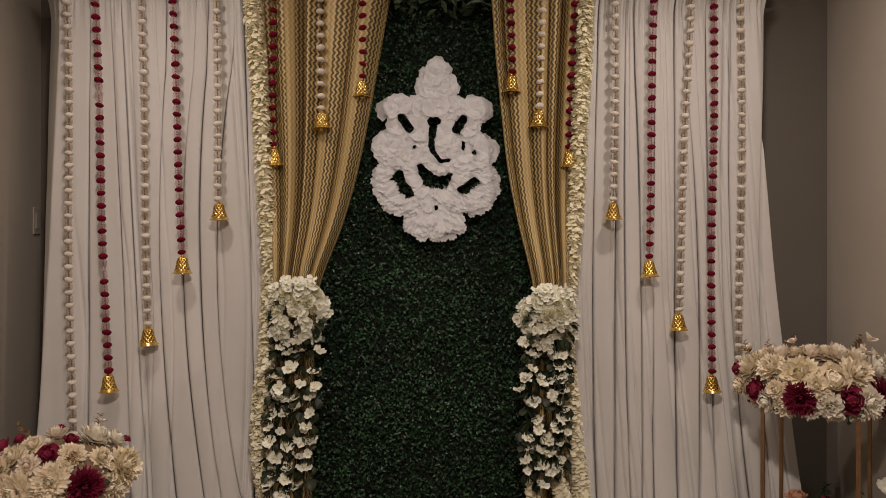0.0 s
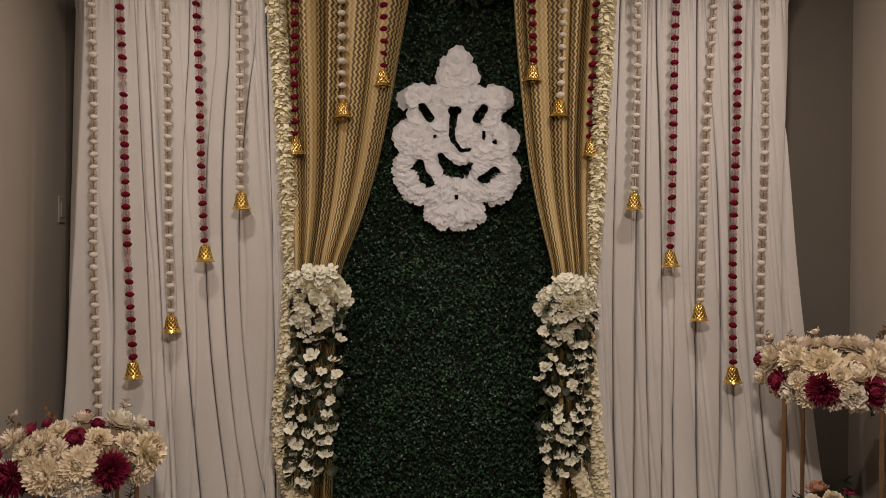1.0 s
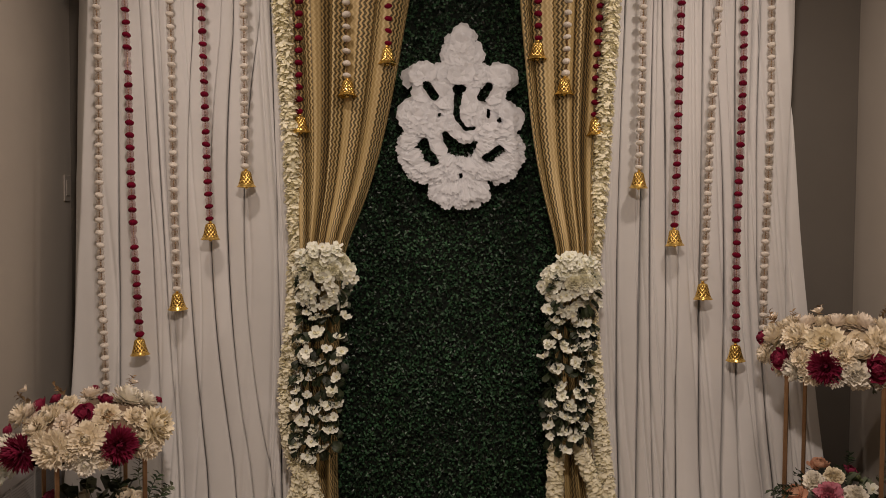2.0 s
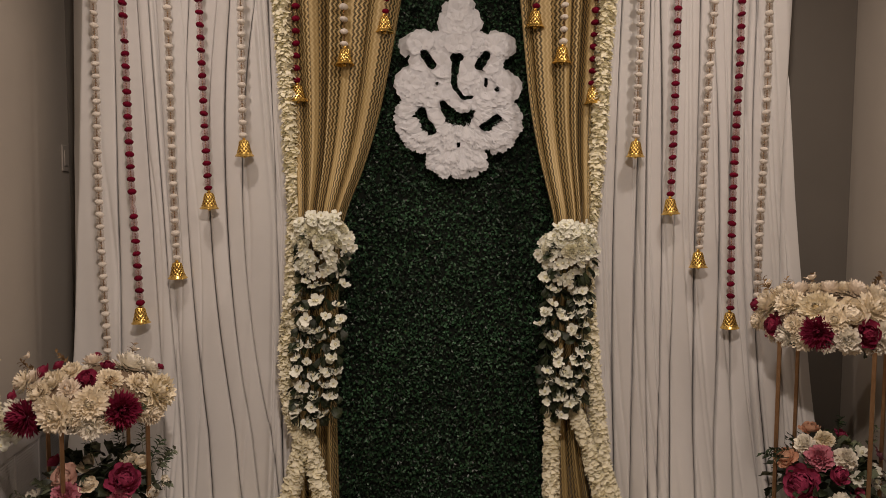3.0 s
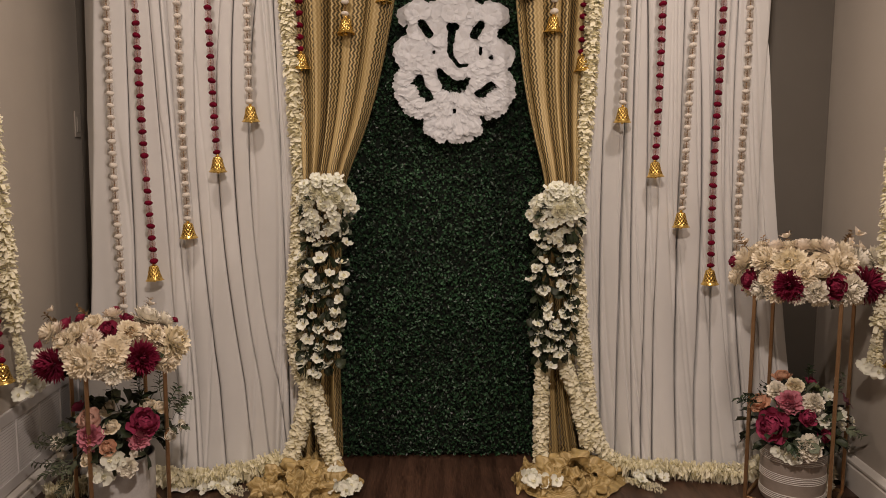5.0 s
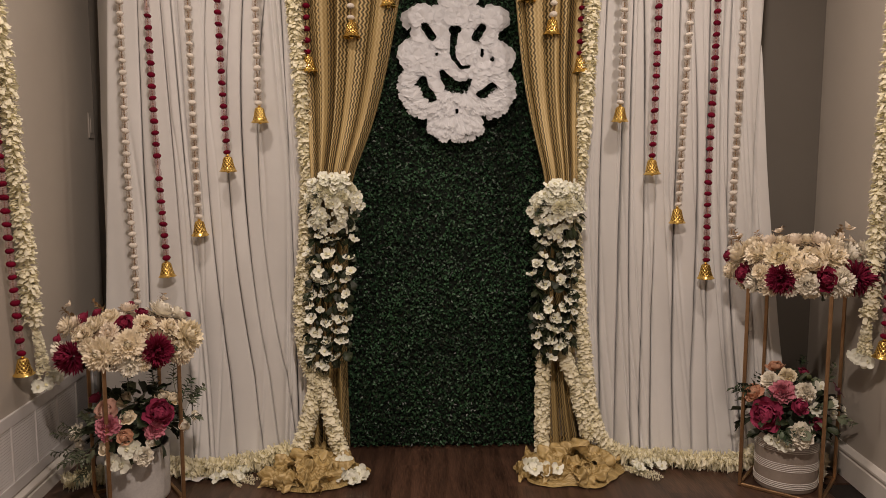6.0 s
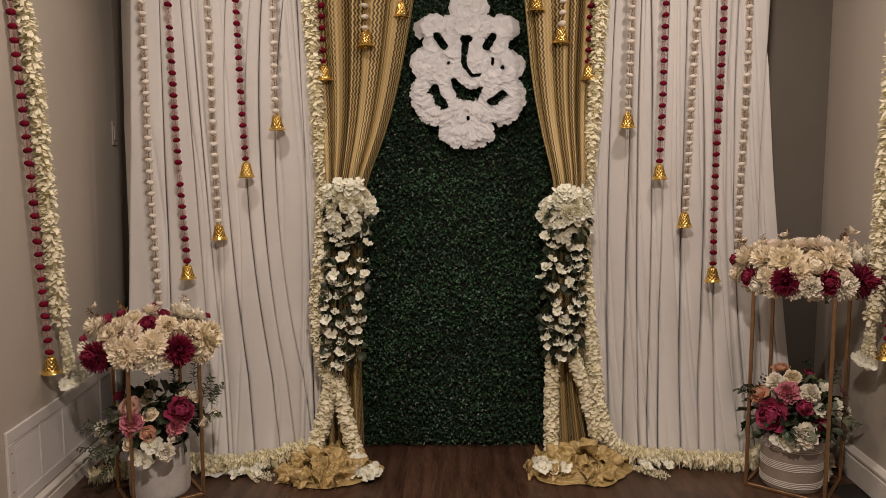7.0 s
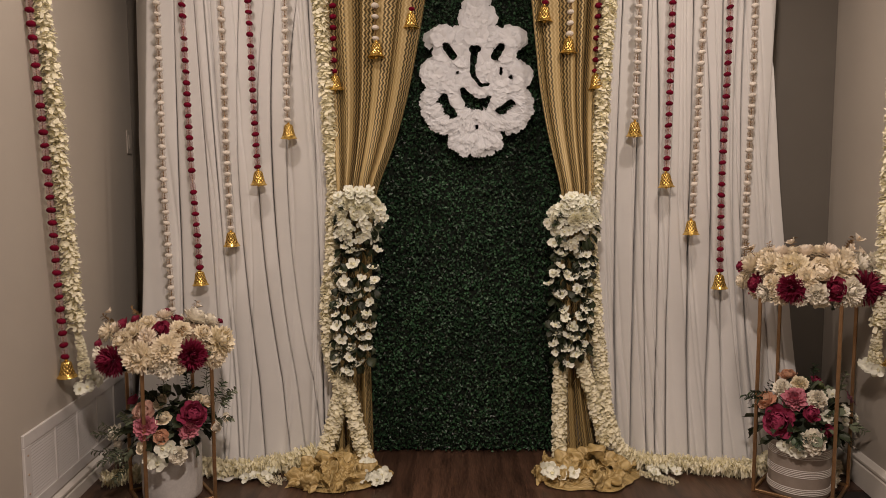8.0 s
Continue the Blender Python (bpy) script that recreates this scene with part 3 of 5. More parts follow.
def along(p, d, spin, scale):
    """A pose at p whose +x runs along d."""
    q = Vector(d).normalized().to_track_quat("X", "Z")
    return Matrix.LocRotScale(p, q @ Euler((spin, 0, 0)).to_quaternion(), (scale, scale, scale))


def sprig(parent, p, d, length, material, rr, leaves=9, size=0.018, name="sprig"):
    """A thin stem with small paired leaves, one mesh."""
    d = Vector(d).normalized()
    side = d.cross(Vector((0, 1, 0.3))).normalized()
    pts = [Vector(p) + d * length * t + side * 0.15 * length * math.sin(t * 2.2) for t in np.linspace(0, 1, 6)]
    me = tube(name, [tuple(q) for q in pts], 0.0012, material, 4)
    bm = bmesh.new()
    bm.from_mesh(me)
    g = petal_grid(1.0, 0.5, -0.5, 0.14, 2, 0.2).reshape(-1, 3)
    for k in range(leaves):
        t = 0.25 + 0.75 * k / max(1, leaves - 1)
        q = Vector(p) + d * length * t + side * 0.15 * length * math.sin(t * 2.2)
        way = (d * 0.6 + side * (1 if k % 2 else -1) * 0.8 + Vector((rr.uniform(-0.3, 0.3), rr.uniform(-0.4, 0.2), rr.uniform(-0.2, 0.3))))
        m = along(q, way, rr.uniform(-0.6, 0.6), size * rr.uniform(0.8, 1.2) * (1.15 - 0.4 * t))
        vs = [bm.verts.new(m @ Vector(c)) for c in g]
        for j in range(2):
            for i in range(2):
                bm.faces.new((vs[j * 3 + i], vs[j * 3 + i + 1], vs[(j + 1) * 3 + i + 1], vs[(j + 1) * 3 + i]))
    bpy.data.meshes.remove(me)
    return put(name, mesh_bm(name, bm, material, True), parent)


# ---- tulle ornament ----
def ornament():
    """White ruffled face-shaped cut-out: overlapping tulle frills over lobes, open where the hedge shows through."""
    r = np.random.default_rng(8)
    k = 0.00212
    lobes = [(770, 128, 24, 28), (772, 150, 36, 30), (770, 188, 62, 22), (702, 190, 36, 24), (840, 190, 36, 24), (738, 225, 24, 34), (786, 240, 20, 44), (815, 235, 20, 32), (705, 222, 20, 30), (832, 225, 18, 28),
             (690, 262, 34, 26), (722, 278, 46, 24), (852, 268, 32, 32), (822, 278, 30, 26), (770, 292, 36, 14), (690, 328, 32, 38), (710, 358, 40, 28), (752, 345, 60, 16), (735, 310, 24, 24),
             (856, 328, 28, 38), (834, 358, 38, 26), (812, 318, 20, 30), (772, 362, 80, 22), (770, 402, 54, 28), (770, 396, 56, 24)]
    holes = [(709, 209, 722, 227, 8), (822, 209, 809, 228, 8), (762, 213, 774, 213, 7), (767, 216, 764, 240, 7), (763, 240, 764, 266, 5), (764, 266, 779, 287, 4), (779, 287, 796, 285, 3),
             (742, 298, 747, 309, 6), (747, 309, 756, 320, 8), (756, 320, 769, 326, 9), (769, 326, 782, 325, 8), (782, 325, 794, 318, 5), (794, 318, 800, 312, 3), (704, 311, 708, 328, 7), (708, 328, 723, 347, 7), (843, 324, 831, 333, 7), (831, 333, 817, 340, 6),
             (822, 252, 822, 264, 3), (843, 270, 844, 271, 4), (731, 261, 732, 262, 3), (771, 372, 772, 372, 3)]

    ha = np.array(holes, float)
    hd = ha[:, 2:4] - ha[:, :2]
    hl = np.sum(hd * hd, axis=1) + 1e-6

    def gaps(px, py):
        """How far points lie from the nearest opening."""
        e = np.stack([px, py], -1)[..., None, :] - ha[:, :2]
        t = np.clip(np.sum(e * hd, -1) / hl, 0, 1)
        return (np.linalg.norm(e - t[..., None] * hd, axis=-1) - ha[:, 4]).min(-1)

    def inside(x, y, margin):
        s = min((abs(x - a) / w) ** 2 + (abs(y - b) / h) ** 2 for a, b, w, h in lobes)
        return s if s <= 0.86 and gaps(np.array(x), np.array(y)) > margin else None

    verts, faces = [], []
    made = 0
    tries = 0
    while made < 1250 and tries < 90000:
        tries += 1
        x, y = r.uniform(655, 886), r.uniform(98, 432)
        s = inside(x, y, 2.5)
        if s is None:
            continue
        low = y > 296 and not (abs(x - 768) < 42 and y < 324)
        best = min(lobes, key=lambda q: ((x - q[0]) / q[2]) ** 2 + ((y - q[1]) / q[3]) ** 2)
        if low:
            # combed outwards like feathers, more level along the chin
            out = math.atan2(-(y - 300), (x - 770) * 1.15) + r.normal(0, 0.22)
        else:
            out = math.atan2(-(y - best[1]) / best[3], (x - best[0]) / best[2]) + r.normal(0, 0.5)
        size = (0.055 if low else 0.046) * r.uniform(0.75, 1.15)
        fan = r.uniform(0.75, 1.2) if low else r.uniform(1.7, 2.5)
        dome = 0.034 * math.sqrt(max(0.0, 1 - s * 0.85))
        cx, cz, cy = (x - 770) * k, (265 - y) * k, -0.006 - dome * r.uniform(0.7, 1.0)
        tilt = r.uniform(0.08, 0.34)
        n, m = 13, 4
        o = len(verts)
        ph, ph2 = r.uniform(0, 6.28, 2)
        slack = r.uniform(-0.6, 1.0)
        if inside(x - math.cos(out) * size * 0.5 / k, y + math.sin(out) * size * 0.5 / k, 0.0) is None:
            size *= 0.6
        root_x, root_z = cx - math.cos(out) * size * 0.55, cz - math.sin(out) * size * 0.55
        ii = np.arange(n)
        aa = out + (ii / (n - 1) - 0.5) * fan
        rims = size * (1 - 0.22 * np.abs(2 * ii / (n - 1) - 1) ** 2.5 + 0.05 * np.sin(ii * 1.9 + ph))
        qs = np.linspace(0.1, 1.0, 12)
        reach = rims[:, None] * qs
        near = gaps(770 + (root_x + np.cos(aa)[:, None] * reach) / k, 265 - (root_z + np.sin(aa)[:, None] * reach) / k) < (slack + 0.7 * np.sin(ii * 1.9 + ph))[:, None]
        for i in range(n):
            a, rim = aa[i], rims[i]
            # the rim draws in where an opening lies
            if near[i].any():
                rim *= max(0.06, qs[near[i].argmax()] - 0.08)
            for j in range(m + 1):
                q = 0.12 + 0.88 * j / m
                rad = rim * q
                lift = (q - 0.4) * size * tilt + q * q * (0.0026 * math.sin(i * 0.95 + ph) + 0.0009 * math.sin(i * 2.3 + ph2))
                verts.append((root_x + math.cos(a) * rad, min(cy - lift, -0.003), root_z + math.sin(a) * rad))
        for i in range(n - 1):
            for j in range(m):
                faces.append((o + i * (m + 1) + j, o + i * (m + 1) + j + 1, o + (i + 1) * (m + 1) + j + 1, o + (i + 1) * (m + 1) + j))
        made += 1
    return put("tulle_ornament", mesh_of("tulle_ornament", verts, faces, TULLE), m=pose(0.041, 0.092, 1.746), label="white ruffled tulle face-shaped ornament hung on the hedge panel", category="ornament")


ornament()


# ---- bead strings with bells ----
def pom_mesh(material):
    bm = bmesh.new()
    bmesh.ops.create_icosphere(bm, subdivisions=2, radius=1.0)
    for v in bm.verts:
        v.co *= 1 + 0.10 * noise.noise(v.co * 2.5)
        v.co.z *= 0.68
    return mesh_bm("pompom", bm, material, True)


GW, GR = "white curtain bead strings", "gold curtain bead strings"
POMS = {"white": pom_mesh(POM_WHITE), "red": pom_mesh(POM_RED)}


def bell_meshes():
    """A pressed bell: raised crossing ribs over hollows coloured dark for the shade inside, a flared rim, a bead on top
    and a clapper.
    """
    prof = [(0.0, 0.005), (0.007, 0.004), (0.0140, 0.0), (0.0175, -0.008), (0.0195, -0.017), (0.0212, -0.026), (0.0232, -0.035), (0.0258, -0.044), (0.0290, -0.050), (0.0345, -0.057), (0.0372, -0.0595), (0.0345, -0.0615), (0.026, -0.056)]
    segs, steps = 80, 4
    fine = []
    for (r0, z0), (r1, z1) in zip(prof, prof[1:]):
        fine += [(r0 + (r1 - r0) * q / steps, z0 + (z1 - z0) * q / steps) for q in range(steps)]
    fine.append(prof[-1])
    verts, hollow = [], []
    for n, (r, z) in enumerate(fine):
        for i in range(segs):
            a = 2 * math.pi * i / segs
            body = 1.0 if -0.049 < z < -0.001 and n < 36 else 0.0
            rib = max(abs(math.cos(5 * a + z * 190)), abs(math.cos(5 * a - z * 190)))
            w = r + body * (0.0026 * max(0.0, (rib - 0.82) / 0.18) - 0.0006)
            verts.append((w * math.cos(a), w * math.sin(a), z))
            hollow.append(body > 0 and rib < 0.85)
    faces = grid_faces(segs, len(fine), True)
    cage = mesh_of("bell", verts, faces, GOLD)
    cage.materials.append(GOLD_SHADED)
    cage.polygons.foreach_set("material_index", np.array([1 if sum(hollow[v] for v in f) >= 3 else 0 for f in faces], dtype=np.int32))
    bm = bmesh.new()
    bmesh.ops.create_icosphere(bm, subdivisions=2, radius=0.006, matrix=pose(0, 0, 0.008))
    ring = mesh_bm("hanging_bead", bm, GOLD, True)
    bm = bmesh.new()
    bmesh.ops.create_icosphere(bm, subdivisions=2, radius=0.0075, matrix=pose(0, 0, -0.060))
    clap = mesh_bm("clapper", bm, GOLD, True)
    return cage, ring, clap


BELL = bell_meshes()


def net_sleeve(root, color, n, step, way, bend):
    """Sheer net puffed out between the pompoms."""
    ss = np.linspace(0.012, 0.012 + n * step, 8 * n + 8)
    radii = [0.0045 + 0.0085 * abs(math.sin(math.pi * (q - 0.012) / step)) ** 0.8 for q in ss]
    put("net_sleeve", tube("net_sleeve", [tuple(way * q + bend(q)) for q in ss], radii, SLEEVES[color], 7, False), root, label="sheer net sleeve round the beads")


def bead_string(color, top, bottom, bell, seed, label, group, step=0.0475, gap=()):
    """Pompoms and seed beads on a thread between two points, ending in a bell."""
    rr = random.Random(seed)
    top, bottom = Vector(top), Vector(bottom)
    root = empty("bead_string", Matrix.Translation(bottom), label, "bead string", group)
    span = top - bottom
    n = int(span.length / step)
    verts, faces = [], []
    way = span.normalized()

    def bend(s):
        return Vector((0.0035 * math.sin(s * 5 + seed), 0.003 * math.sin(s * 4 + 2 * seed), 0))

    for k in range(n + 1):
        s = k * step + 0.012
        p = way * s + bend(s)
        if k not in gap:
            wide = rr.uniform(0.0155, 0.0172)
            put("pompom", POMS[color], root, Matrix.LocRotScale(p, Euler((rr.uniform(-0.25, 0.25), rr.uniform(-0.25, 0.25), rr.uniform(0, 6))), (wide, wide, wide * rr.uniform(0.9, 1.1))))
        for q in np.linspace(0.28, 0.78, 5):
            c = way * (s + q * step) + bend(s)
            o = len(verts)
            e = 0.0036 if color == "red" else 0.0042
            for d in ((e, 0, 0), (0, e, 0), (-e, 0, 0), (0, -e, 0), (0, 0, e), (0, 0, -e)):
                verts.append((c[0] + d[0], c[1] + d[1], c[2] + d[2]))
            for i in range(4):
                faces += [(o + i, o + (i + 1) % 4, o + 4), (o + (i + 1) % 4, o + i, o + 5)]
    put("bead_cord", mesh_of("bead_cord", verts, faces, BEAD_GOLD), root, kind="stuff")
    put("thread", tube("thread", [tuple(way * s + bend(s)) for s in np.linspace(-0.01, span.length, 24)], 0.0012, THREAD, 5), root)
    if group != GR:
        net_sleeve(root, color, n, step, way, bend)
    if bell:
        b = put("bell", BELL[0], root, pose(0, 0, -0.008, rr.uniform(-4, 4), rr.uniform(-4, 4), rr.uniform(0, 90)), label="gold openwork lattice bell")
        put("hanging_bead", BELL[1], b)
        put("clapper", BELL[2], b)
    return root


WHITE_STRING = "white pompom string with gold beads hanging before the white curtain"
RED_STRING = "maroon pompom string with gold beads and a gold bell"
bead_string("white", (-1.352, 0.0, 2.36), (-1.303, -0.05, 0.56), False, 1, WHITE_STRING, GW)
bead_string("red", (-1.25, 0.0, 2.36), (-1.186, -0.02, 0.885), True, 2, RED_STRING, GW, gap=(8, 22))
bead_string("white", (-1.076, 0.0, 2.36), (-1.048, 0.0, 1.058), True, 3, WHITE_STRING, GW)
bead_string("red", (-0.962, 0.0, 2.36), (-0.92, 0.0, 1.328), True, 4, RED_STRING, GW)
bead_string("white", (-0.798, 0.0, 2.36), (-0.783, 0.0, 1.531), True, 5, WHITE_STRING, GW)
bead_string("white", (0.743, 0.0, 2.36), (0.734, 0.0, 1.538), True, 6, WHITE_STRING, GW)
bead_string("red", (0.895, 0.0, 2.36), (0.875, 0.0, 1.315), True, 7, RED_STRING, GW)
bead_string("white", (1.041, 0.0, 2.36), (0.992, 0.0, 1.106), True, 8, WHITE_STRING, GW)
bead_string("red", (1.133, 0.0, 2.36), (1.117, -0.02, 0.868), True, 9, RED_STRING, GW)
bead_string("white", (1.242, 0.0, 2.36), (1.224, -0.03, 0.92), False, 10, WHITE_STRING, GW)
for x0, x1, z, color, sd in ((-0.581, -0.573, 1.738, "red", 11), (-0.408, -0.393, 1.876, "white", 12), (-0.243, -0.242, 2.0, "red", 13), (0.323, 0.331, 2.026, "red", 14), (0.461, 0.437, 1.893, "white", 15), (0.583, 0.556, 1.738, "red", 16)):
    bead_string(color, (x0, -0.02, 2.42), (x1, -0.02, z), True, sd, "%s pompom string with a gold bell before the gold lace curtain" % ("maroon" if color == "red" else "white"), GR, 0.046)
bead_string("red", (-1.56, -0.66, 2.6), (-1.56, -0.466, 0.59), True, 17, "maroon pompom string with a gold bell along the side wall", "side wall bead strings")
bead_string("red", (1.57, -0.62, 2.6), (1.568, -0.56, 0.655), True, 18, "maroon pompom string with a gold bell along the side wall", "side wall bead strings")


# ---- petal garlands ----
def petals_along(name, pts, radius, count, rng, size=0.030):
    """Curved petals standing out all round a curve, drooping, in one mesh."""
    c = spline(pts, 160)
    idx = rng.uniform(0, 158.9, count)
    i0 = idx.astype(int)
    f = (idx - i0)[:, None]
    base = c[i0] * (1 - f) + c[i0 + 1] * f
    d = c[i0 + 1] - c[i0]
    d /= np.linalg.norm(d, axis=1, keepdims=True)
    t = rng.normal(0, 1, (count, 3))
    t -= d * np.sum(t * d, axis=1, keepdims=True)
    t /= np.linalg.norm(t, axis=1, keepdims=True)
    out = t + d * rng.normal(0.0, 0.28, (count, 1))
    out /= np.linalg.norm(out, axis=1, keepdims=True)
    side = np.cross(out, d + rng.normal(0, 0.35, (count, 3)))
    side /= np.linalg.norm(side, axis=1, keepdims=True)
    nrm = np.cross(side, out)
    s = rng.uniform(0.75, 1.15, (count, 1))
    w = size * s * 0.5
    r0, r1, r2 = radius * 0.15, radius * 0.62 * s, radius * 1.0 * s
    v = np.empty((count, 7, 3))
    v[:, 0], v[:, 1] = base + out * r0 - side * w * 0.45, base + out * r0 + side * w * 0.45
    v[:, 2], v[:, 3] = base + out * r1 - side * w + nrm * w * 0.25, base + out * r1 + side * w + nrm * w * 0.25
    tip = base + out * r2 * 0.86 + np.array([0.0, 0.0, -1.0]) * r2 * rng.uniform(-0.1, 0.42, (count, 1))
    v[:, 4], v[:, 5] = tip - side * w * 0.88, tip + side * w * 0.88
    v[:, 6] = base + out * r1 - nrm * w * 0.1
    k = np.arange(count)[:, None] * 7
    faces = np.vstack([k + [0, 1, 6], k + [0, 6, 2], k + [1, 3, 6], k + [2, 6, 4], k + [6, 3, 5], k + [4, 6, 5]])
    return mesh_of(name, v.reshape(-1, 3), faces, PETAL)


def petal_garland(pts, radius, per_metre, seed, label, group, size=0.018, core=0.38):
    rng_ = np.random.default_rng(seed)
    o = Vector(pts[-1])
    loc = [tuple(Vector(p) - o) for p in pts]
    length = sum((Vector(a) - Vector(b)).length for a, b in zip(loc, loc[1:]))
    root = empty("petal_garland", Matrix.Translation(o), label, "garland", group)
    put("cord", tube("cord", spline(loc, 40), radius * core, PETAL, 7), root)
    put("petals", petals_along("petals", loc, radius, int(length * per_metre * 2.9), rng_, size), root, kind="stuff")
    return root


CREAM = "cream silk petal garland edging the gold lace curtain"
GG = "cream petal garlands"
petal_garland([(-0.665, -0.03, 2.44), (-0.654, -0.03, 2.292), (-0.635, -0.03, 2.079), (-0.62, -0.03, 1.866), (-0.607, -0.03, 1.653), (-0.594, -0.03, 1.44), (-0.578, -0.05, 1.227), (-0.582, -0.08, 1.1), (-0.587, -0.08, 0.961), (-0.611, -0.08, 0.713), (-0.595, -0.08, 0.486), (-0.545, -0.08, 0.36)], 0.040, 720, 21, CREAM, GG)
petal_garland([(-0.548, -0.085, 0.40), (-0.575, -0.09, 0.28), (-0.60, -0.085, 0.18), (-0.635, -0.09, 0.085), (-0.66, -0.08, 0.04)], 0.043, 1000, 22, "cream silk petal strand falling to the floor", GG)
petal_garland([(-0.53, -0.10, 0.40), (-0.50, -0.11, 0.27), (-0.47, -0.11, 0.14), (-0.445, -0.12, 0.07)], 0.040, 1000, 23, "cream silk petal strand falling to the floor", GG)
petal_garland([(0.618, -0.03, 2.46), (0.614, -0.03, 2.314), (0.61, -0.03, 2.096), (0.595, -0.03, 1.879), (0.585, -0.03, 1.661), (0.572, -0.03, 1.444), (0.548, -0.05, 1.227), (0.523, -0.08, 1.081), (0.538, -0.08, 0.908), (0.559, -0.08, 0.683), (0.586, -0.08, 0.48), (0.614, -0.08, 0.275), (0.665, -0.085, 0.12), (0.735, -0.095, 0.055)], 0.040, 720, 24, CREAM, GG)
petal_garland([(0.415, -0.08, 0.60), (0.41, -0.08, 0.485), (0.407, -0.085, 0.282), (0.408, -0.09, 0.07)], 0.038, 950, 25, "cream silk petal strand falling to the floor", GG)
petal_garland([(0.475, -0.08, 0.60), (0.50, -0.08, 0.485), (0.548, -0.085, 0.358), (0.578, -0.09, 0.231), (0.615, -0.10, 0.12)], 0.036, 900, 26, "cream silk petal strand falling to the floor", GG)
petal_garland([(-1.30, -0.10, 0.04), (-1.147, -0.15, 0.042), (-0.989, -0.175, 0.042), (-0.858, -0.14, 0.045), (-0.76, -0.10, 0.055), (-0.67, -0.085, 0.08)], 0.050, 1000, 27, "cream silk petal garland lying along the curtain hem", "hem garlands")
petal_garland([(0.66, -0.07, 0.09), (0.74, -0.09, 0.055), (0.83, -0.105, 0.042), (0.948, -0.12, 0.04), (1.079, -0.15, 0.04), (1.22, -0.165, 0.04), (1.33, -0.10, 0.04), (1.45, -0.06, 0.04)], 0.047, 1000, 28, "cream silk petal garland lying along the curtain hem", "hem garlands")
petal_garland([(-1.555, -0.60, 2.6), (-1.555, -0.525, 1.928), (-1.555, -0.487, 1.735), (-1.555, -0.446, 1.321), (-1.555, -0.403, 0.883), (-1.555, -0.385, 0.70)], 0.042, 430, 29, "cream silk petal garland hanging along the side wall", "side wall garlands", 0.015, 0.16)
petal_garland([(1.555, -0.54, 2.6), (1.555, -0.51, 1.6), (1.557, -0.49, 1.016), (1.557, -0.49, 0.80), (1.555, -0.475, 0.72)], 0.038, 430, 30, "cream silk petal garland hanging along the side wall", "side wall garlands", 0.015, 0.16)


def end_tassel(root_at, ends, flowers, rr, label):
    """Thin jasmine strands below a garland, ending in white blossoms."""
    root = empty("jasmine_tassel", Matrix.Translation(root_at), label, "tassel", "side wall tassels")
    o = Vector(root_at)
    for e in ends:
        d = Vector(e) - o
        put("strand", petals_along("strand", [(0, 0, 0), tuple(d * 0.5 + Vector((0.004, 0.004, 0))), tuple(d)], 0.016, 230, np.random.default_rng(len(e)), 0.012), root, kind="stuff")
    for i, p in enumerate(flowers):
        put("blossom", BLOSSOMS[i % 3], root, facing(Vector(p) - o, (rr.uniform(-0.6, 0.6) - o.x * 0.5, -0.8, rr.uniform(-0.3, 0.8)), rr.uniform(0, 6), rr.uniform(0.022, 0.031)))


tr = random.Random(5)
end_tassel((-1.555, -0.385, 0.70), [(-1.555, -0.37, 0.48), (-1.555, -0.31, 0.48)], [(-1.55, -0.40, 0.455), (-1.54, -0.36, 0.45), (-1.55, -0.32, 0.45), (-1.545, -0.29, 0.465), (-1.545, -0.25, 0.475), (-1.54, -0.27, 0.45)], tr, "thin cream jasmine strands with white blossoms at the ends")
end_tassel((1.555, -0.475, 0.72), [(1.557, -0.49, 0.57), (1.557, -0.46, 0.57), (1.557, -0.43, 0.57)], [(1.55, -0.50, 0.56), (1.55, -0.475, 0.555), (1.55, -0.45, 0.55), (1.55, -0.425, 0.555), (1.55, -0.40, 0.56)], tr, "thin cream jasmine strands with white blossoms at the ends")


# ---- floral tiebacks ----
CREAM_FRILL = surface("cream_frill", (0.94, 0.91, 0.70), (0.97, 0.95, 0.80), 0.7, scale=30, fine=200, bump=0.1, vary=0.05, island=True, through_light=0.25)
SILKS["frill"] = CREAM_FRILL
HYDRANGEA = [carnation("frill", s) for s in (91, 92)]

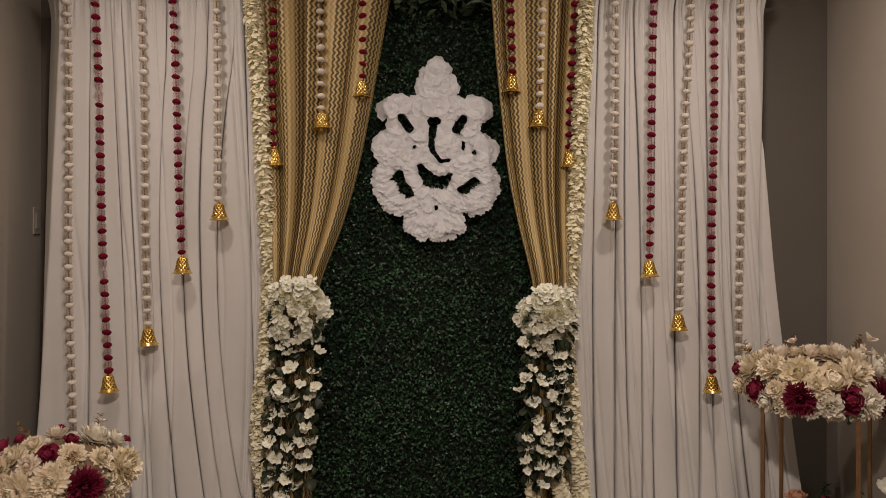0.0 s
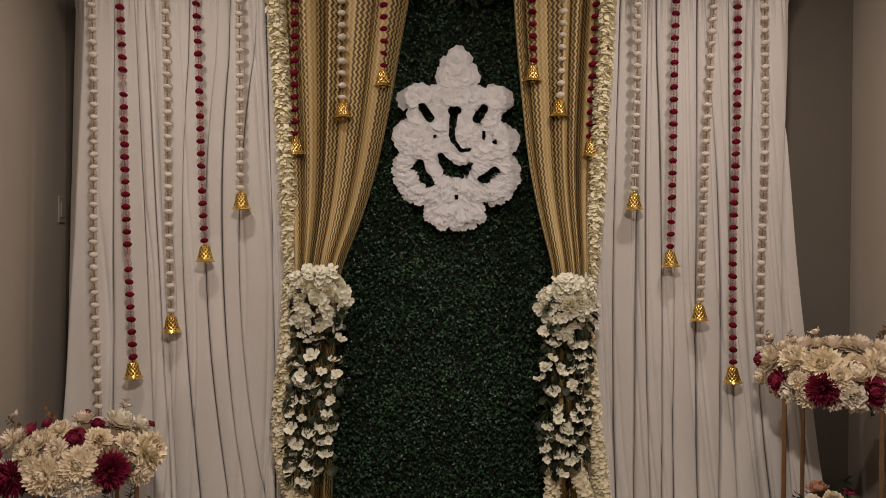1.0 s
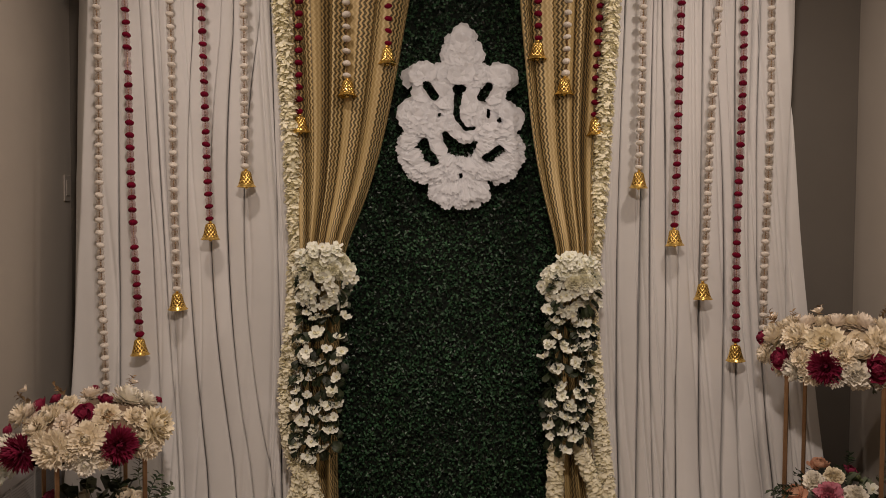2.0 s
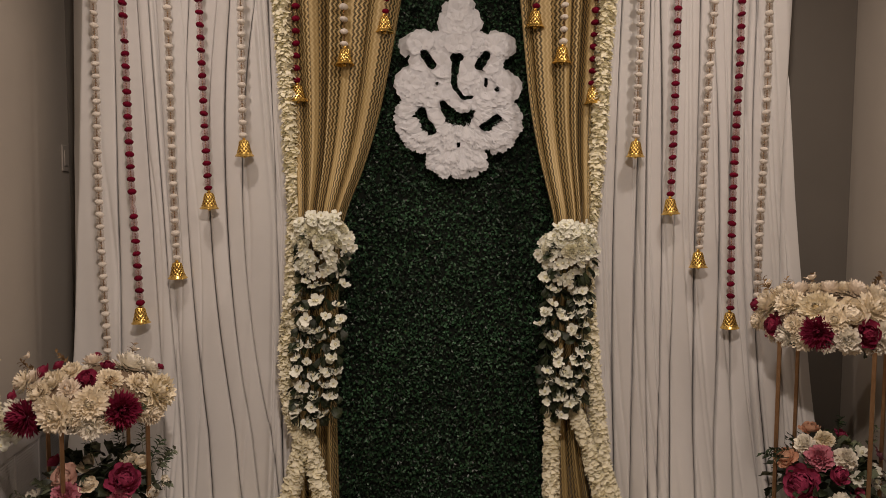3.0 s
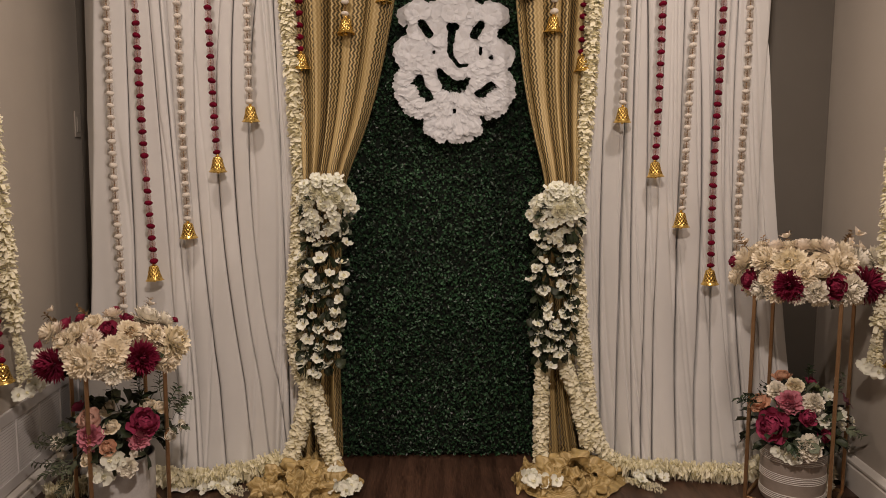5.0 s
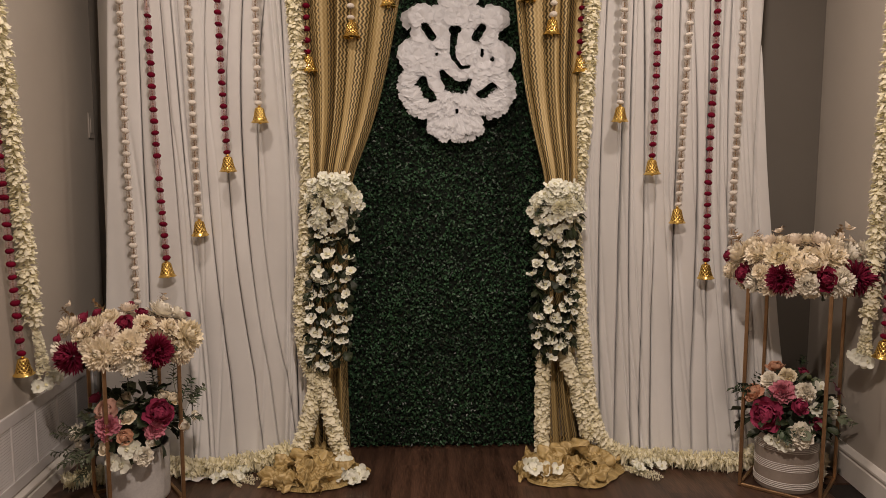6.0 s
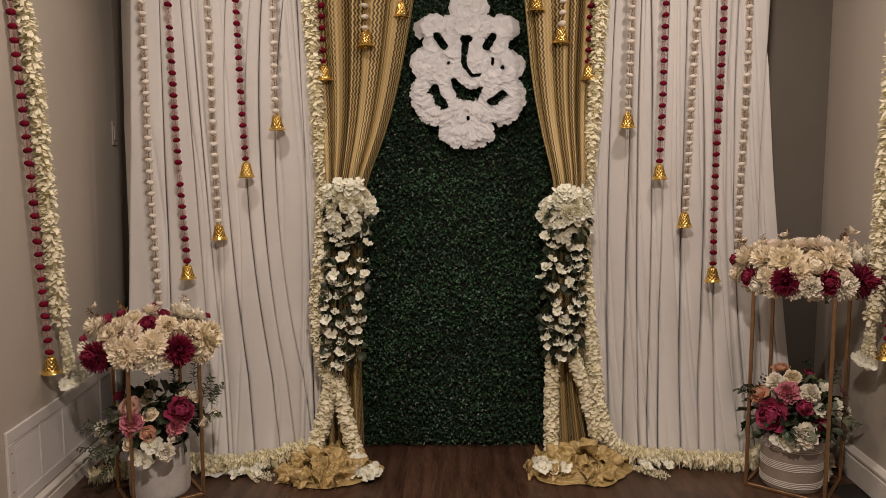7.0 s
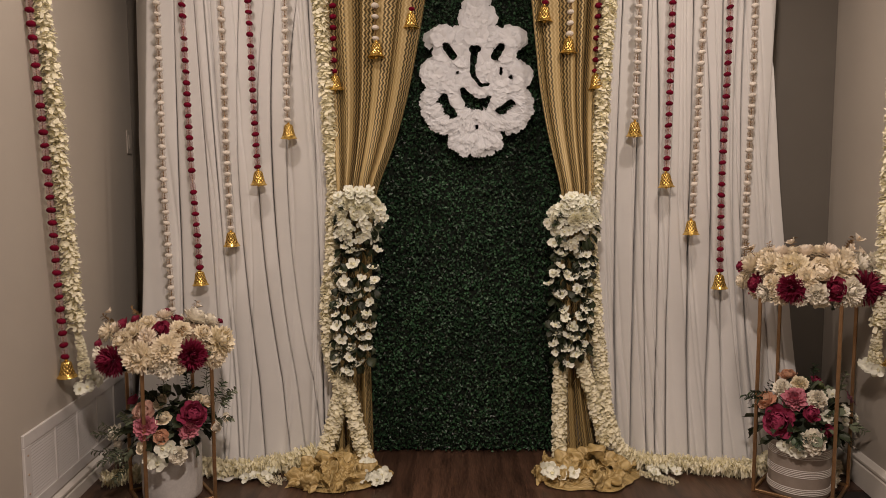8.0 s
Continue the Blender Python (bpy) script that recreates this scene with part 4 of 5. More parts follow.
def tieback(cx, top, lean, seed):
    """A cushion of white blossoms on the curtain tie, with leafy blossom vines falling from it."""
    rr = random.Random(seed)
    root = empty("floral_tieback", pose(cx, -0.13, top), "white hydrangea tieback with trailing leafy blossom vines on the gold curtain", "floral tieback", "floral tiebacks")
    for k in range(175):
        a, e = rr.uniform(0, 2 * math.pi), rr.uniform(-0.95, 1.0)
        d = Vector((math.cos(a) * math.sqrt(1 - e * e * 0.9), -abs(math.sin(a)) * 0.9 - 0.1, e))
        lump = 1.04 + 0.2 * math.sin(3 * a + seed) * math.cos(4 * e)
        p = Vector((d.x * 0.096 * lump, d.y * 0.075 * lump, d.z * 0.095 * lump - 0.06))
        if rr.random() < (0.5 if e < -0.05 else 0.22):
            continue
        put("blossom", BLOSSOMS[k % 4], root, facing(p, d + Vector((rr.uniform(-0.5, 0.5), -0.3, rr.uniform(-0.3, 0.4))), rr.uniform(0, 6), rr.uniform(0.018, 0.026)))
    for k in range(26):
        # frilled heads close the upper half
        a, e = rr.uniform(0.1, math.pi - 0.1), rr.uniform(0.0, 0.95)
        d = Vector((math.cos(a) * math.sqrt(1 - e * e), -math.sin(a) * math.sqrt(1 - e * e) - 0.1, e))
        put("hydrangea_head", HYDRANGEA[k % 2], root, facing(Vector((d.x * 0.088, d.y * 0.070, d.z * 0.084 - 0.06)), d, rr.uniform(0, 6), rr.uniform(0.026, 0.036)))
    for k in range(34):
        a = rr.uniform(0, 2 * math.pi)
        d = Vector((math.cos(a), -0.4, math.sin(a) - 0.5))
        put("leaf", LEAF_MESH, root, along(Vector((0.07 * math.cos(a), -0.05, 0.06 * math.sin(a) - 0.09)), d, rr.uniform(-1, 1), rr.uniform(0.04, 0.055)))
    for v in range(4):
        x0, x1 = (v - 1.5) * 0.042, (v - 1.5) * 0.040 + lean
        bottom = -0.76 + rr.uniform(-0.02, 0.10)
        pts = [(x0, -0.01, -0.10), ((x0 + x1) / 2 + rr.uniform(-0.015, 0.015), -0.02, bottom * 0.5), (x1, 0.0, bottom)]
        put("vine", tube("vine", spline(pts, 16), 0.0018, LEAF, 5), root)
        c = spline(pts, 60)
        for k in range(11):
            p = Vector(c[min(59, int(6 + k * 4.9 + rr.uniform(-1, 1)))])
            side = rr.choice((-1, 1))
            q = p + Vector((side * rr.uniform(0.004, 0.018), -rr.uniform(0.005, 0.03), rr.uniform(-0.01, 0.01)))
            for _ in range(rr.choice((1, 1, 1, 2))):
                put("blossom", BLOSSOMS[rr.randrange(4)], root, facing(q + Vector((rr.uniform(-0.014, 0.014), 0, rr.uniform(-0.012, 0.012))), (side * rr.uniform(-0.3, 0.7), -rr.uniform(0.15, 0.8), rr.uniform(0.3, 1.2)), rr.uniform(0, 6), rr.uniform(0.020, 0.031)))
            for _ in range(6):
                side = rr.choice((-1, 1))
                put("leaf", rr.choice((LEAF_MESH, LEAF_WIDE)), root, along(p, (side * rr.uniform(0.3, 1.0), -rr.uniform(0.1, 0.7), -rr.uniform(0.1, 0.9)), rr.uniform(-1.2, 1.2), rr.uniform(0.038, 0.060)))
    return root


tieback(-0.462, 1.195, -0.035, 41)
tieback(0.452, 1.168, -0.010, 42)


# ---- gold cloth puddles on the floor ----
def heap_uv(a, b):
    """Folds any length of cloth into the patterned width."""
    a = abs((a + 0.4) % 1.5 - 0.75)
    return (0.05 + a, b)


def crumpled(rx, ry, height, ridge, seed, spin, n=84):
    """A sheet thrown into ridged folds that lean over one another; corners lie flat."""
    verts, uvs = [], []
    for j in range(n):
        for i in range(n):
            u, v = i / (n - 1) * 2 - 1, j / (n - 1) * 2 - 1
            a = math.atan2(v, u)
            s = max(abs(u), abs(v))
            edge = 1 + 0.20 * noise.noise(Vector((math.cos(a) * 1.9, math.sin(a) * 1.9, seed)))
            x, y = math.cos(a + spin) * s * rx * edge, math.sin(a + spin) * s * ry * edge
            q = Vector((x * 6.5, y * 6.5, seed * 1.7))
            q = q + 0.55 * noise.noise_vector(q * 0.9)
            fold = (1 - abs(noise.noise(q)) * 2.2) + 0.45 * (1 - abs(noise.noise(q * 2.3)) * 2.2)
            fold = max(0.0, fold)
            rim = min(1.0, (1 - s) * 4.5)
            shift = noise.noise_vector(q * 1.3) * 0.035 * rim
            z = 0.004 + height * max(0.0, 1 - s ** 1.6) + ridge * fold * (0.2 + 0.8 * rim)
            verts.append((x + shift.x, y + shift.y, z))
            uvs.append(heap_uv(u * rx * 1.7 + v * 0.12, v * ry * 1.7))
    return mesh_of("spread_cloth", verts, grid_faces(n, n), LACE_HEAPED, uvs)


def puddle(cx, cy, rx, ry, height, seed, blossoms):
    """A crumpled heap of the curtain's lace with loose blossoms lying on it."""
    rr = random.Random(seed)
    root = empty("cloth_heap", pose(cx, cy, 0), "crumpled gold zigzag lace pooled on the floor with white blossoms", "fabric", "gold lace heaps")
    put("spread_cloth", crumpled(rx * 1.08, ry * 1.08, height * 0.06, 0.016, seed, 0.5), root)
    put("spread_cloth", crumpled(rx * 0.90, ry * 0.88, height * 0.12, 0.040, seed + 5, 1.3), root)
    for k in range(13):
        # an arched ruffle of cloth, open underneath, thrown over the others
        a = 2.4 * k + rr.uniform(-0.4, 0.4)
        far = math.sqrt((k + 0.3) / 13) * 0.86
        c = Vector((math.cos(a) * far * rx, math.sin(a) * far * ry, 0))
        lift = 0.012 + height * (1 - far) * 0.75
        turn = a + math.pi / 2 + rr.uniform(-0.7, 0.7)
        length, curl, fat = rr.uniform(0.11, 0.17), rr.uniform(-1.6, 1.6), rr.uniform(0.026, 0.042)
        rows, sides, verts, uvs = 40, 44, [], []
        for j in range(rows):
            t = j / (rows - 1) - 0.5
            h = turn + curl * t
            p = c + Vector((math.cos(h) * t * length, math.sin(h) * t * length, 0))
            side = Vector((-math.sin(h), math.cos(h), 0))
            r = fat * (1 + 0.30 * math.sin(9 * t + k) + 0.16 * math.sin(23 * t + 2 * k))
            for i in range(sides):
                q = math.pi * (1.45 * i / (sides - 1) - 0.225)
                w = r * (1 + 0.22 * math.sin(3 * q + 8 * t + k) - 0.20 * abs(math.sin(2.5 * q + 11 * t + 2 * k)) - 0.08 * abs(math.sin(17 * t - 2 * q + k)) + 0.22 * noise.noise(Vector((2 * math.cos(q), 2 * math.sin(q), 7 * t + k))))
                verts.append(tuple(p + side * math.cos(q) * w * 1.25 + Vector((0, 0, max(0.004, lift + math.sin(q) * w)))))
                uvs.append(heap_uv(q * fat * 1.1 + k * 0.13, t * length * 1.2))
        put("cloth_fold", mesh_of("cloth_fold", verts, grid_faces(sides, rows), LACE_HEAPED, uvs), root)
    for i, (x, y, z) in enumerate(blossoms):
        for k in range(5):
            p = Vector((x - cx + rr.uniform(-0.03, 0.03), y - cy + rr.uniform(-0.02, 0.02), z + rr.uniform(-0.01, 0.012)))
            put("blossom", BLOSSOMS[k % 3], root, facing(p, (rr.uniform(-0.6, 0.6), -0.8, rr.uniform(0.2, 1)), rr.uniform(0, 6), rr.uniform(0.024, 0.034)))


puddle(-0.565, -0.17, 0.21, 0.165, 0.085, 51, [(-0.41, -0.27, 0.03), (-0.36, -0.25, 0.035), (-0.43, -0.20, 0.06)])
puddle(0.52, -0.15, 0.21, 0.18, 0.095, 52, [(0.37, -0.27, 0.05), (0.41, -0.27, 0.055), (0.335, -0.20, 0.05)])


# ---- flower stands ----
def square_tube(name, a, b, w, material, parent):
    a, b = Vector(a), Vector(b)
    d = b - a
    bm = bm_box(-w / 2, w / 2, -w / 2, w / 2, 0, d.length, w * 0.14)
    me = mesh_bm(name, bm, material)
    return put(name, me, parent, Matrix.LocRotScale(a, d.normalized().to_track_quat("Z", "X"), None))


def flower_stand(cx, cy, rot, side, height, label):
    root = empty("flower_stand", pose(cx, cy, 0, 0, 0, rot), label, "flower stand", "gold flower stands")
    h = side / 2
    w = 0.013
    c = [(-h, -h), (h, -h), (h, h), (-h, h)]
    for x, y in c:
        square_tube("leg", (x, y, 0), (x, y, height), w, BRASS, root)
    for i in range(4):
        (x0, y0), (x1, y1) = c[i], c[(i + 1) % 4]
        ux, uy = (x1 - x0) / side, (y1 - y0) / side
        e = w * 0.5
        square_tube("bottom_rail", (x0 + ux * e, y0 + uy * e, w / 2), (x1 - ux * e, y1 - uy * e, w / 2), w * 0.96, BRASS, root)
        square_tube("top_rail", (x0 + ux * e, y0 + uy * e, height - w / 2), (x1 - ux * e, y1 - uy * e, height - w / 2), w * 0.96, BRASS, root)
    put("top_plate", mesh_bm("top_plate", bm_box(-h, h, -h, h, height, height + 0.004, 0.001), BRASS), root)
    return root


flower_stand(1.379, -0.295, -39.4, 0.292, 0.815, "tall square-tube gold metal stand carrying a flower arrangement")
flower_stand(-1.208, -0.359, 35.8, 0.262, 0.590, "short square-tube gold metal stand carrying a flower arrangement")

# kind, x, y, z, radius of each flower
ring_right_rim = [
    ('burgundy_rose', 1.149, -0.178, 0.917, 0.023), ('burgundy_peony', 1.164, -0.293, 0.858, 0.038), ('cream_mum', 1.148, -0.202, 0.857, 0.032),
    ('cream_mum', 1.186, -0.388, 0.878, 0.032), ('burgundy_dahlia', 1.234, -0.454, 0.864, 0.054), ('white_carnation', 1.306, -0.495, 0.845, 0.039),
    ('burgundy_peony', 1.366, -0.510, 0.866, 0.043), ('white_mum', 1.421, -0.506, 0.860, 0.049), ('burgundy_dahlia', 1.522, -0.470, 0.868, 0.060),
    ('burgundy_rose', 1.606, -0.419, 0.896, 0.033), ('cream_mum', 1.193, -0.192, 0.919, 0.058), ('cream_mum', 1.214, -0.309, 0.937, 0.051),
    ('yellow_mum', 1.254, -0.410, 0.934, 0.060), ('cream_peony', 1.331, -0.470, 0.926, 0.056), ('cream_mum', 1.414, -0.454, 0.938, 0.056),
    ('white_mum', 1.544, -0.358, 0.937, 0.053), ('white_mum', 1.590, -0.384, 0.950, 0.049), ('cream_mum', 1.278, -0.472, 0.904, 0.041),
]
ring_right_crown = [
    ('tan_mum', 1.299, -0.216, 0.968, 0.043), ('tan_mum', 1.380, -0.252, 0.973, 0.047), ('tan_mum', 1.452, -0.289, 0.978, 0.047),
    ('cream_mum', 1.503, -0.321, 0.968, 0.043), ('cream_mum', 1.242, -0.195, 0.961, 0.038), ('cream_mum', 1.337, -0.232, 0.975, 0.034),
    ('cream_mum', 1.419, -0.270, 0.983, 0.036), ('tan_bloom', 1.541, -0.331, 1.035, 0.021), ('tan_bloom', 1.521, -0.324, 0.998, 0.019),
    ('tan_bloom', 1.549, -0.343, 0.989, 0.015), ('tan_bloom', 1.199, -0.173, 0.988, 0.015), ('tan_bloom', 1.270, -0.200, 0.982, 0.017),
    ('tan_bloom', 1.332, -0.221, 1.014, 0.017),
]
ring_left_rim = [
    ('burgundy_dahlia', -1.348, -0.552, 0.607, 0.054), ('cream_mum', -1.230, -0.573, 0.624, 0.056), ('white_mum', -1.141, -0.557, 0.580, 0.039),
    ('cream_mum', -1.139, -0.555, 0.651, 0.051), ('burgundy_dahlia', -1.058, -0.513, 0.619, 0.056), ('yellow_mum', -0.996, -0.371, 0.642, 0.059),
    ('cream_mum', -1.003, -0.405, 0.582, 0.039), ('white_mum', -1.423, -0.470, 0.610, 0.036), 
    ('burgundy_rose', -1.436, -0.451, 0.647, 0.020), ('cream_mum', -1.280, -0.557, 0.645, 0.031), ('cream_mum', -1.098, -0.536, 0.578, 0.026),
    ('cream_mum', -1.177, -0.571, 0.611, 0.031),
]
ring_left_crown = [
    ('cream_mum', -1.423, -0.410, 0.686, 0.037), ('cream_mum', -1.312, -0.519, 0.673, 0.040), ('tan_mum', -1.399, -0.389, 0.694, 0.030),
    ('cream_mum', -1.281, -0.486, 0.702, 0.040), ('burgundy_peony', -1.181, -0.485, 0.709, 0.034), ('tan_mum', -1.216, -0.527, 0.690, 0.033),
    ('cream_mum', -1.113, -0.471, 0.702, 0.040), ('white_mum', -1.115, -0.315, 0.717, 0.053), ('white_mum', -1.072, -0.258, 0.693, 0.042),
    ('burgundy_rose', -1.163, -0.369, 0.727, 0.023), ('tan_mum', -1.242, -0.294, 0.725, 0.036), ('burgundy_rose', -1.237, -0.281, 0.744, 0.017),
    ('burgundy_rose', -1.378, -0.369, 0.707, 0.026), ('burgundy_rose', -1.340, -0.339, 0.723, 0.020), ('cream_mum', -1.257, -0.425, 0.722, 0.034),
    ('burgundy_rose', -1.032, -0.244, 0.697, 0.014), ('cream_mum', -1.044, -0.426, 0.684, 0.034), ('tan_bloom', -1.428, -0.364, 0.757, 0.014),
    ('tan_bloom', -1.124, -0.235, 0.755, 0.012), ('cream_mum', -1.117, -0.519, 0.679, 0.028),
]
bouquet_right = [
    ('peach_peony', 1.318, -0.273, 0.473, 0.037), ('yellow_carnation', 1.325, -0.355, 0.46, 0.033), ('peach_peony', 1.207, -0.33, 0.387, 0.042),
    ('white_carnation', 1.263, -0.344, 0.438, 0.036), ('pink_carnation', 1.29, -0.393, 0.41, 0.045), ('white_carnation', 1.366, -0.419, 0.414, 0.038),
    ('white_blossom', 1.44, -0.384, 0.423, 0.025), ('mauve_lily', 1.548, -0.306, 0.387, 0.036), ('magenta_peony', 1.236, -0.389, 0.317, 0.067),
    ('magenta_rose', 1.332, -0.44, 0.364, 0.033), ('white_blossom', 1.39, -0.45, 0.356, 0.027), ('white_blossom', 1.479, -0.394, 0.36, 0.029),
    ('white_blossom', 1.488, -0.387, 0.32, 0.026), ('white_blossom', 1.273, -0.413, 0.222, 0.031), ('white_blossom', 1.295, -0.432, 0.213, 0.026),
    ('white_blossom', 1.249, -0.409, 0.231, 0.025), ('white_carnation', 1.334, -0.455, 0.26, 0.047), ('green_bud', 1.434, -0.3, 0.437, 0.023),
    ('magenta_rose', 1.446, -0.245, 0.442, 0.026), ('white_blossom', 1.576, -0.318, 0.308, 0.02), ('magenta_rose', 1.392, -0.45, 0.299, 0.027),
]
bouquet_left = [
    ('blush_peony', -1.26, -0.481, 0.382, 0.049), ('magenta_rose', -1.344, -0.377, 0.4, 0.027), ('cream_rose', -1.235, -0.392, 0.396, 0.033),
    ('cream_rose', -1.101, -0.372, 0.405, 0.031), ('cream_rose', -1.06, -0.366, 0.392, 0.026), ('magenta_peony', -1.08, -0.457, 0.366, 0.058),
    ('pink_carnation', -1.24, -0.517, 0.34, 0.042), ('peach_peony', -1.178, -0.533, 0.307, 0.032), ('pink_carnation', -1.095, -0.473, 0.313, 0.038),
    ('cream_rose', -1.183, -0.486, 0.364, 0.029), ('white_blossom', -1.17, -0.531, 0.264, 0.03), ('white_carnation', -1.124, -0.51, 0.229, 0.035),
    ('white_blossom', -1.189, -0.535, 0.208, 0.033), ('white_blossom', -1.147, -0.523, 0.265, 0.029), ('white_rose', -1.096, -0.486, 0.274, 0.023),
    ('white_rose', -1.021, -0.379, 0.296, 0.027), ('white_rose', -0.979, -0.366, 0.328, 0.02), ('white_carnation', -1.418, -0.37, 0.265, 0.035),
    ('white_blossom', -1.4, -0.382, 0.176, 0.03), ('white_rose', -1.406, -0.382, 0.225, 0.026), ('cream_rose', -1.252, -0.529, 0.263, 0.023),
    ('pink_carnation', -1.242, -0.532, 0.31, 0.022), ('white_blossom', -1.218, -0.536, 0.22, 0.029),
]


FOAM = surface("brown_floral_foam", (0.16, 0.11, 0.07), (0.24, 0.17, 0.11), 0.9, scale=60, fine=400, bump=0.3)


def arrangement(rows, cx, cy, z, radius, rr, label):
    """A round of large silk flowers on a foam cushion on top of a stand."""
    root = empty("flower_arrangement", pose(cx, cy, z), label, "flower arrangement", "stand flower arrangements")
    bm = bmesh.new()
    bmesh.ops.create_uvsphere(bm, u_segments=24, v_segments=10, radius=1.0, matrix=Matrix.LocRotScale((0, 0, 0.075), None, (radius * 0.95, radius * 0.95, 0.075)))
    put("foam_cushion", mesh_bm("foam_cushion", bm, FOAM, True), root)
    set_flowers(root, rows, (cx, cy, z + 0.02), rr)
    # the far side of the round, with the same sorts of flower
    for k in range(13):
        a = radians(15 + 150 * k / 12)
        kind = ("cream_mum", "white_mum", "burgundy_rose", "cream_mum", "burgundy_dahlia")[k % 5]
        x, y = radius * 0.95 * math.cos(a), radius * 0.95 * math.sin(a)
        limit = 1.55 if cx > 0 else 9
        if cx + x > limit or cx + x < -1.53:
            continue
        put(KIND_WORDS[kind.split("_")[1]], flower_mesh(kind, k), root, facing((x, y, 0.045), (math.cos(a), math.sin(a), 0.45), rr.uniform(0, 6), 0.05), label=COLOR_WORDS[kind.split("_")[0]] + " silk " + KIND_WORDS[kind.split("_")[1]])
    for k in range(40):
        a, e = rr.uniform(0, 2 * math.pi), rr.uniform(0.1, 0.97)
        d = Vector((math.cos(a) * math.sqrt(1 - e * e), math.sin(a) * math.sqrt(1 - e * e), e))
        kind = ("cream_mum", "white_mum", "tan_mum", "cream_mum")[k % 4]
        put("chrysanthemum", flower_mesh(kind, k), root, facing((d.x * radius * 0.82, d.y * radius * 0.82, 0.05 + d.z * 0.07), d, rr.uniform(0, 6), rr.uniform(0.040, 0.052)), label=COLOR_WORDS[kind.split("_")[0]] + " silk chrysanthemum")
    for k in range(17):
        # blooms that hang over the rim of the plate
        a = 2 * math.pi * k / 17
        if not -1.52 < cx + 0.25 * math.cos(a) < 1.58:
            continue
        kind = ("cream_mum", "white_mum")[k % 2]
        put("chrysanthemum", flower_mesh(kind, k), root, facing((radius * 0.93 * math.cos(a), radius * 0.93 * math.sin(a), 0.024), (math.cos(a), math.sin(a), -0.15), rr.uniform(0, 6), rr.uniform(0.040, 0.048)), label=COLOR_WORDS[kind.split("_")[0]] + " silk chrysanthemum")
    for k in range(26):
        a = rr.uniform(0, 2 * math.pi)
        put("leaf", LEAF_MESH, root, along((radius * 0.8 * math.cos(a), radius * 0.8 * math.sin(a), rr.uniform(0.0, 0.06)), (math.cos(a), math.sin(a), rr.uniform(-0.4, 0.5)), rr.uniform(-1, 1), rr.uniform(0.05, 0.075)))
    return root


ar = random.Random(9)
right_top = arrangement(ring_right_rim + ring_right_crown, 1.379, -0.295, 0.806, 0.21, ar, "cream, white and burgundy silk flowers ringed on the tall stand")
left_top = arrangement(ring_left_rim + ring_left_crown, -1.208, -0.359, 0.570, 0.21, ar, "cream, white and burgundy silk flowers ringed on the short stand")
for parent, spots in ((right_top, [((1.16, -0.28, 0.97), (-0.5, 0, 1)), ((1.39, -0.12, 0.96), (0.1, 0, 1)), ((1.55, -0.24, 0.96), (0.35, 0, 1)), ((1.57, -0.25, 0.98), (0.2, 0.1, 1)), ((1.30, -0.15, 0.95), (-0.3, 0, 1))]),
                      (left_top, [((-1.42, -0.33, 0.70), (-0.8, 0, 0.7)), ((-1.34, -0.26, 0.71), (-0.7, 0, 0.8)), ((-1.28, -0.52, 0.68), (-0.9, -0.3, 0.3)), ((-1.12, -0.50, 0.68), (0.7, -0.3, 0.6)), ((-1.14, -0.21, 0.71), (0.2, 0, 1))])):
    for p, d in spots:
        s = sprig(parent, Vector(p) - parent.matrix_basis.translation, d, 0.065, TWIG, ar, 11, 0.024)


# ---- pots with bouquets ----
def lathe(name, prof, material, segs=48):
    v = [(r * math.cos(2 * math.pi * i / segs), r * math.sin(2 * math.pi * i / segs), z) for r, z in prof for i in range(segs)]
    f = grid_faces(segs, len(prof), True) + [tuple(range(segs))[::-1], tuple(range((len(prof) - 1) * segs, len(prof) * segs))]
    return mesh_of(name, v, f, material)


POT_TAUPE = surface("taupe_ceramic", (0.27, 0.225, 0.19), (0.33, 0.28, 0.24), 0.55, scale=20, fine=300, bump=0.15)
POT_GREY = surface("grey_washed_ceramic", (0.42, 0.41, 0.40), (0.60, 0.585, 0.57), 0.5, scale=9, fine=120, bump=0.1)
POT_LINE = surface("white_glaze", (0.60, 0.57, 0.53), (0.70, 0.67, 0.63), 0.5, scale=30, fine=300, bump=0.1)
SOIL = surface("foam_filler", (0.02, 0.03, 0.02), (0.04, 0.05, 0.03), 0.9)


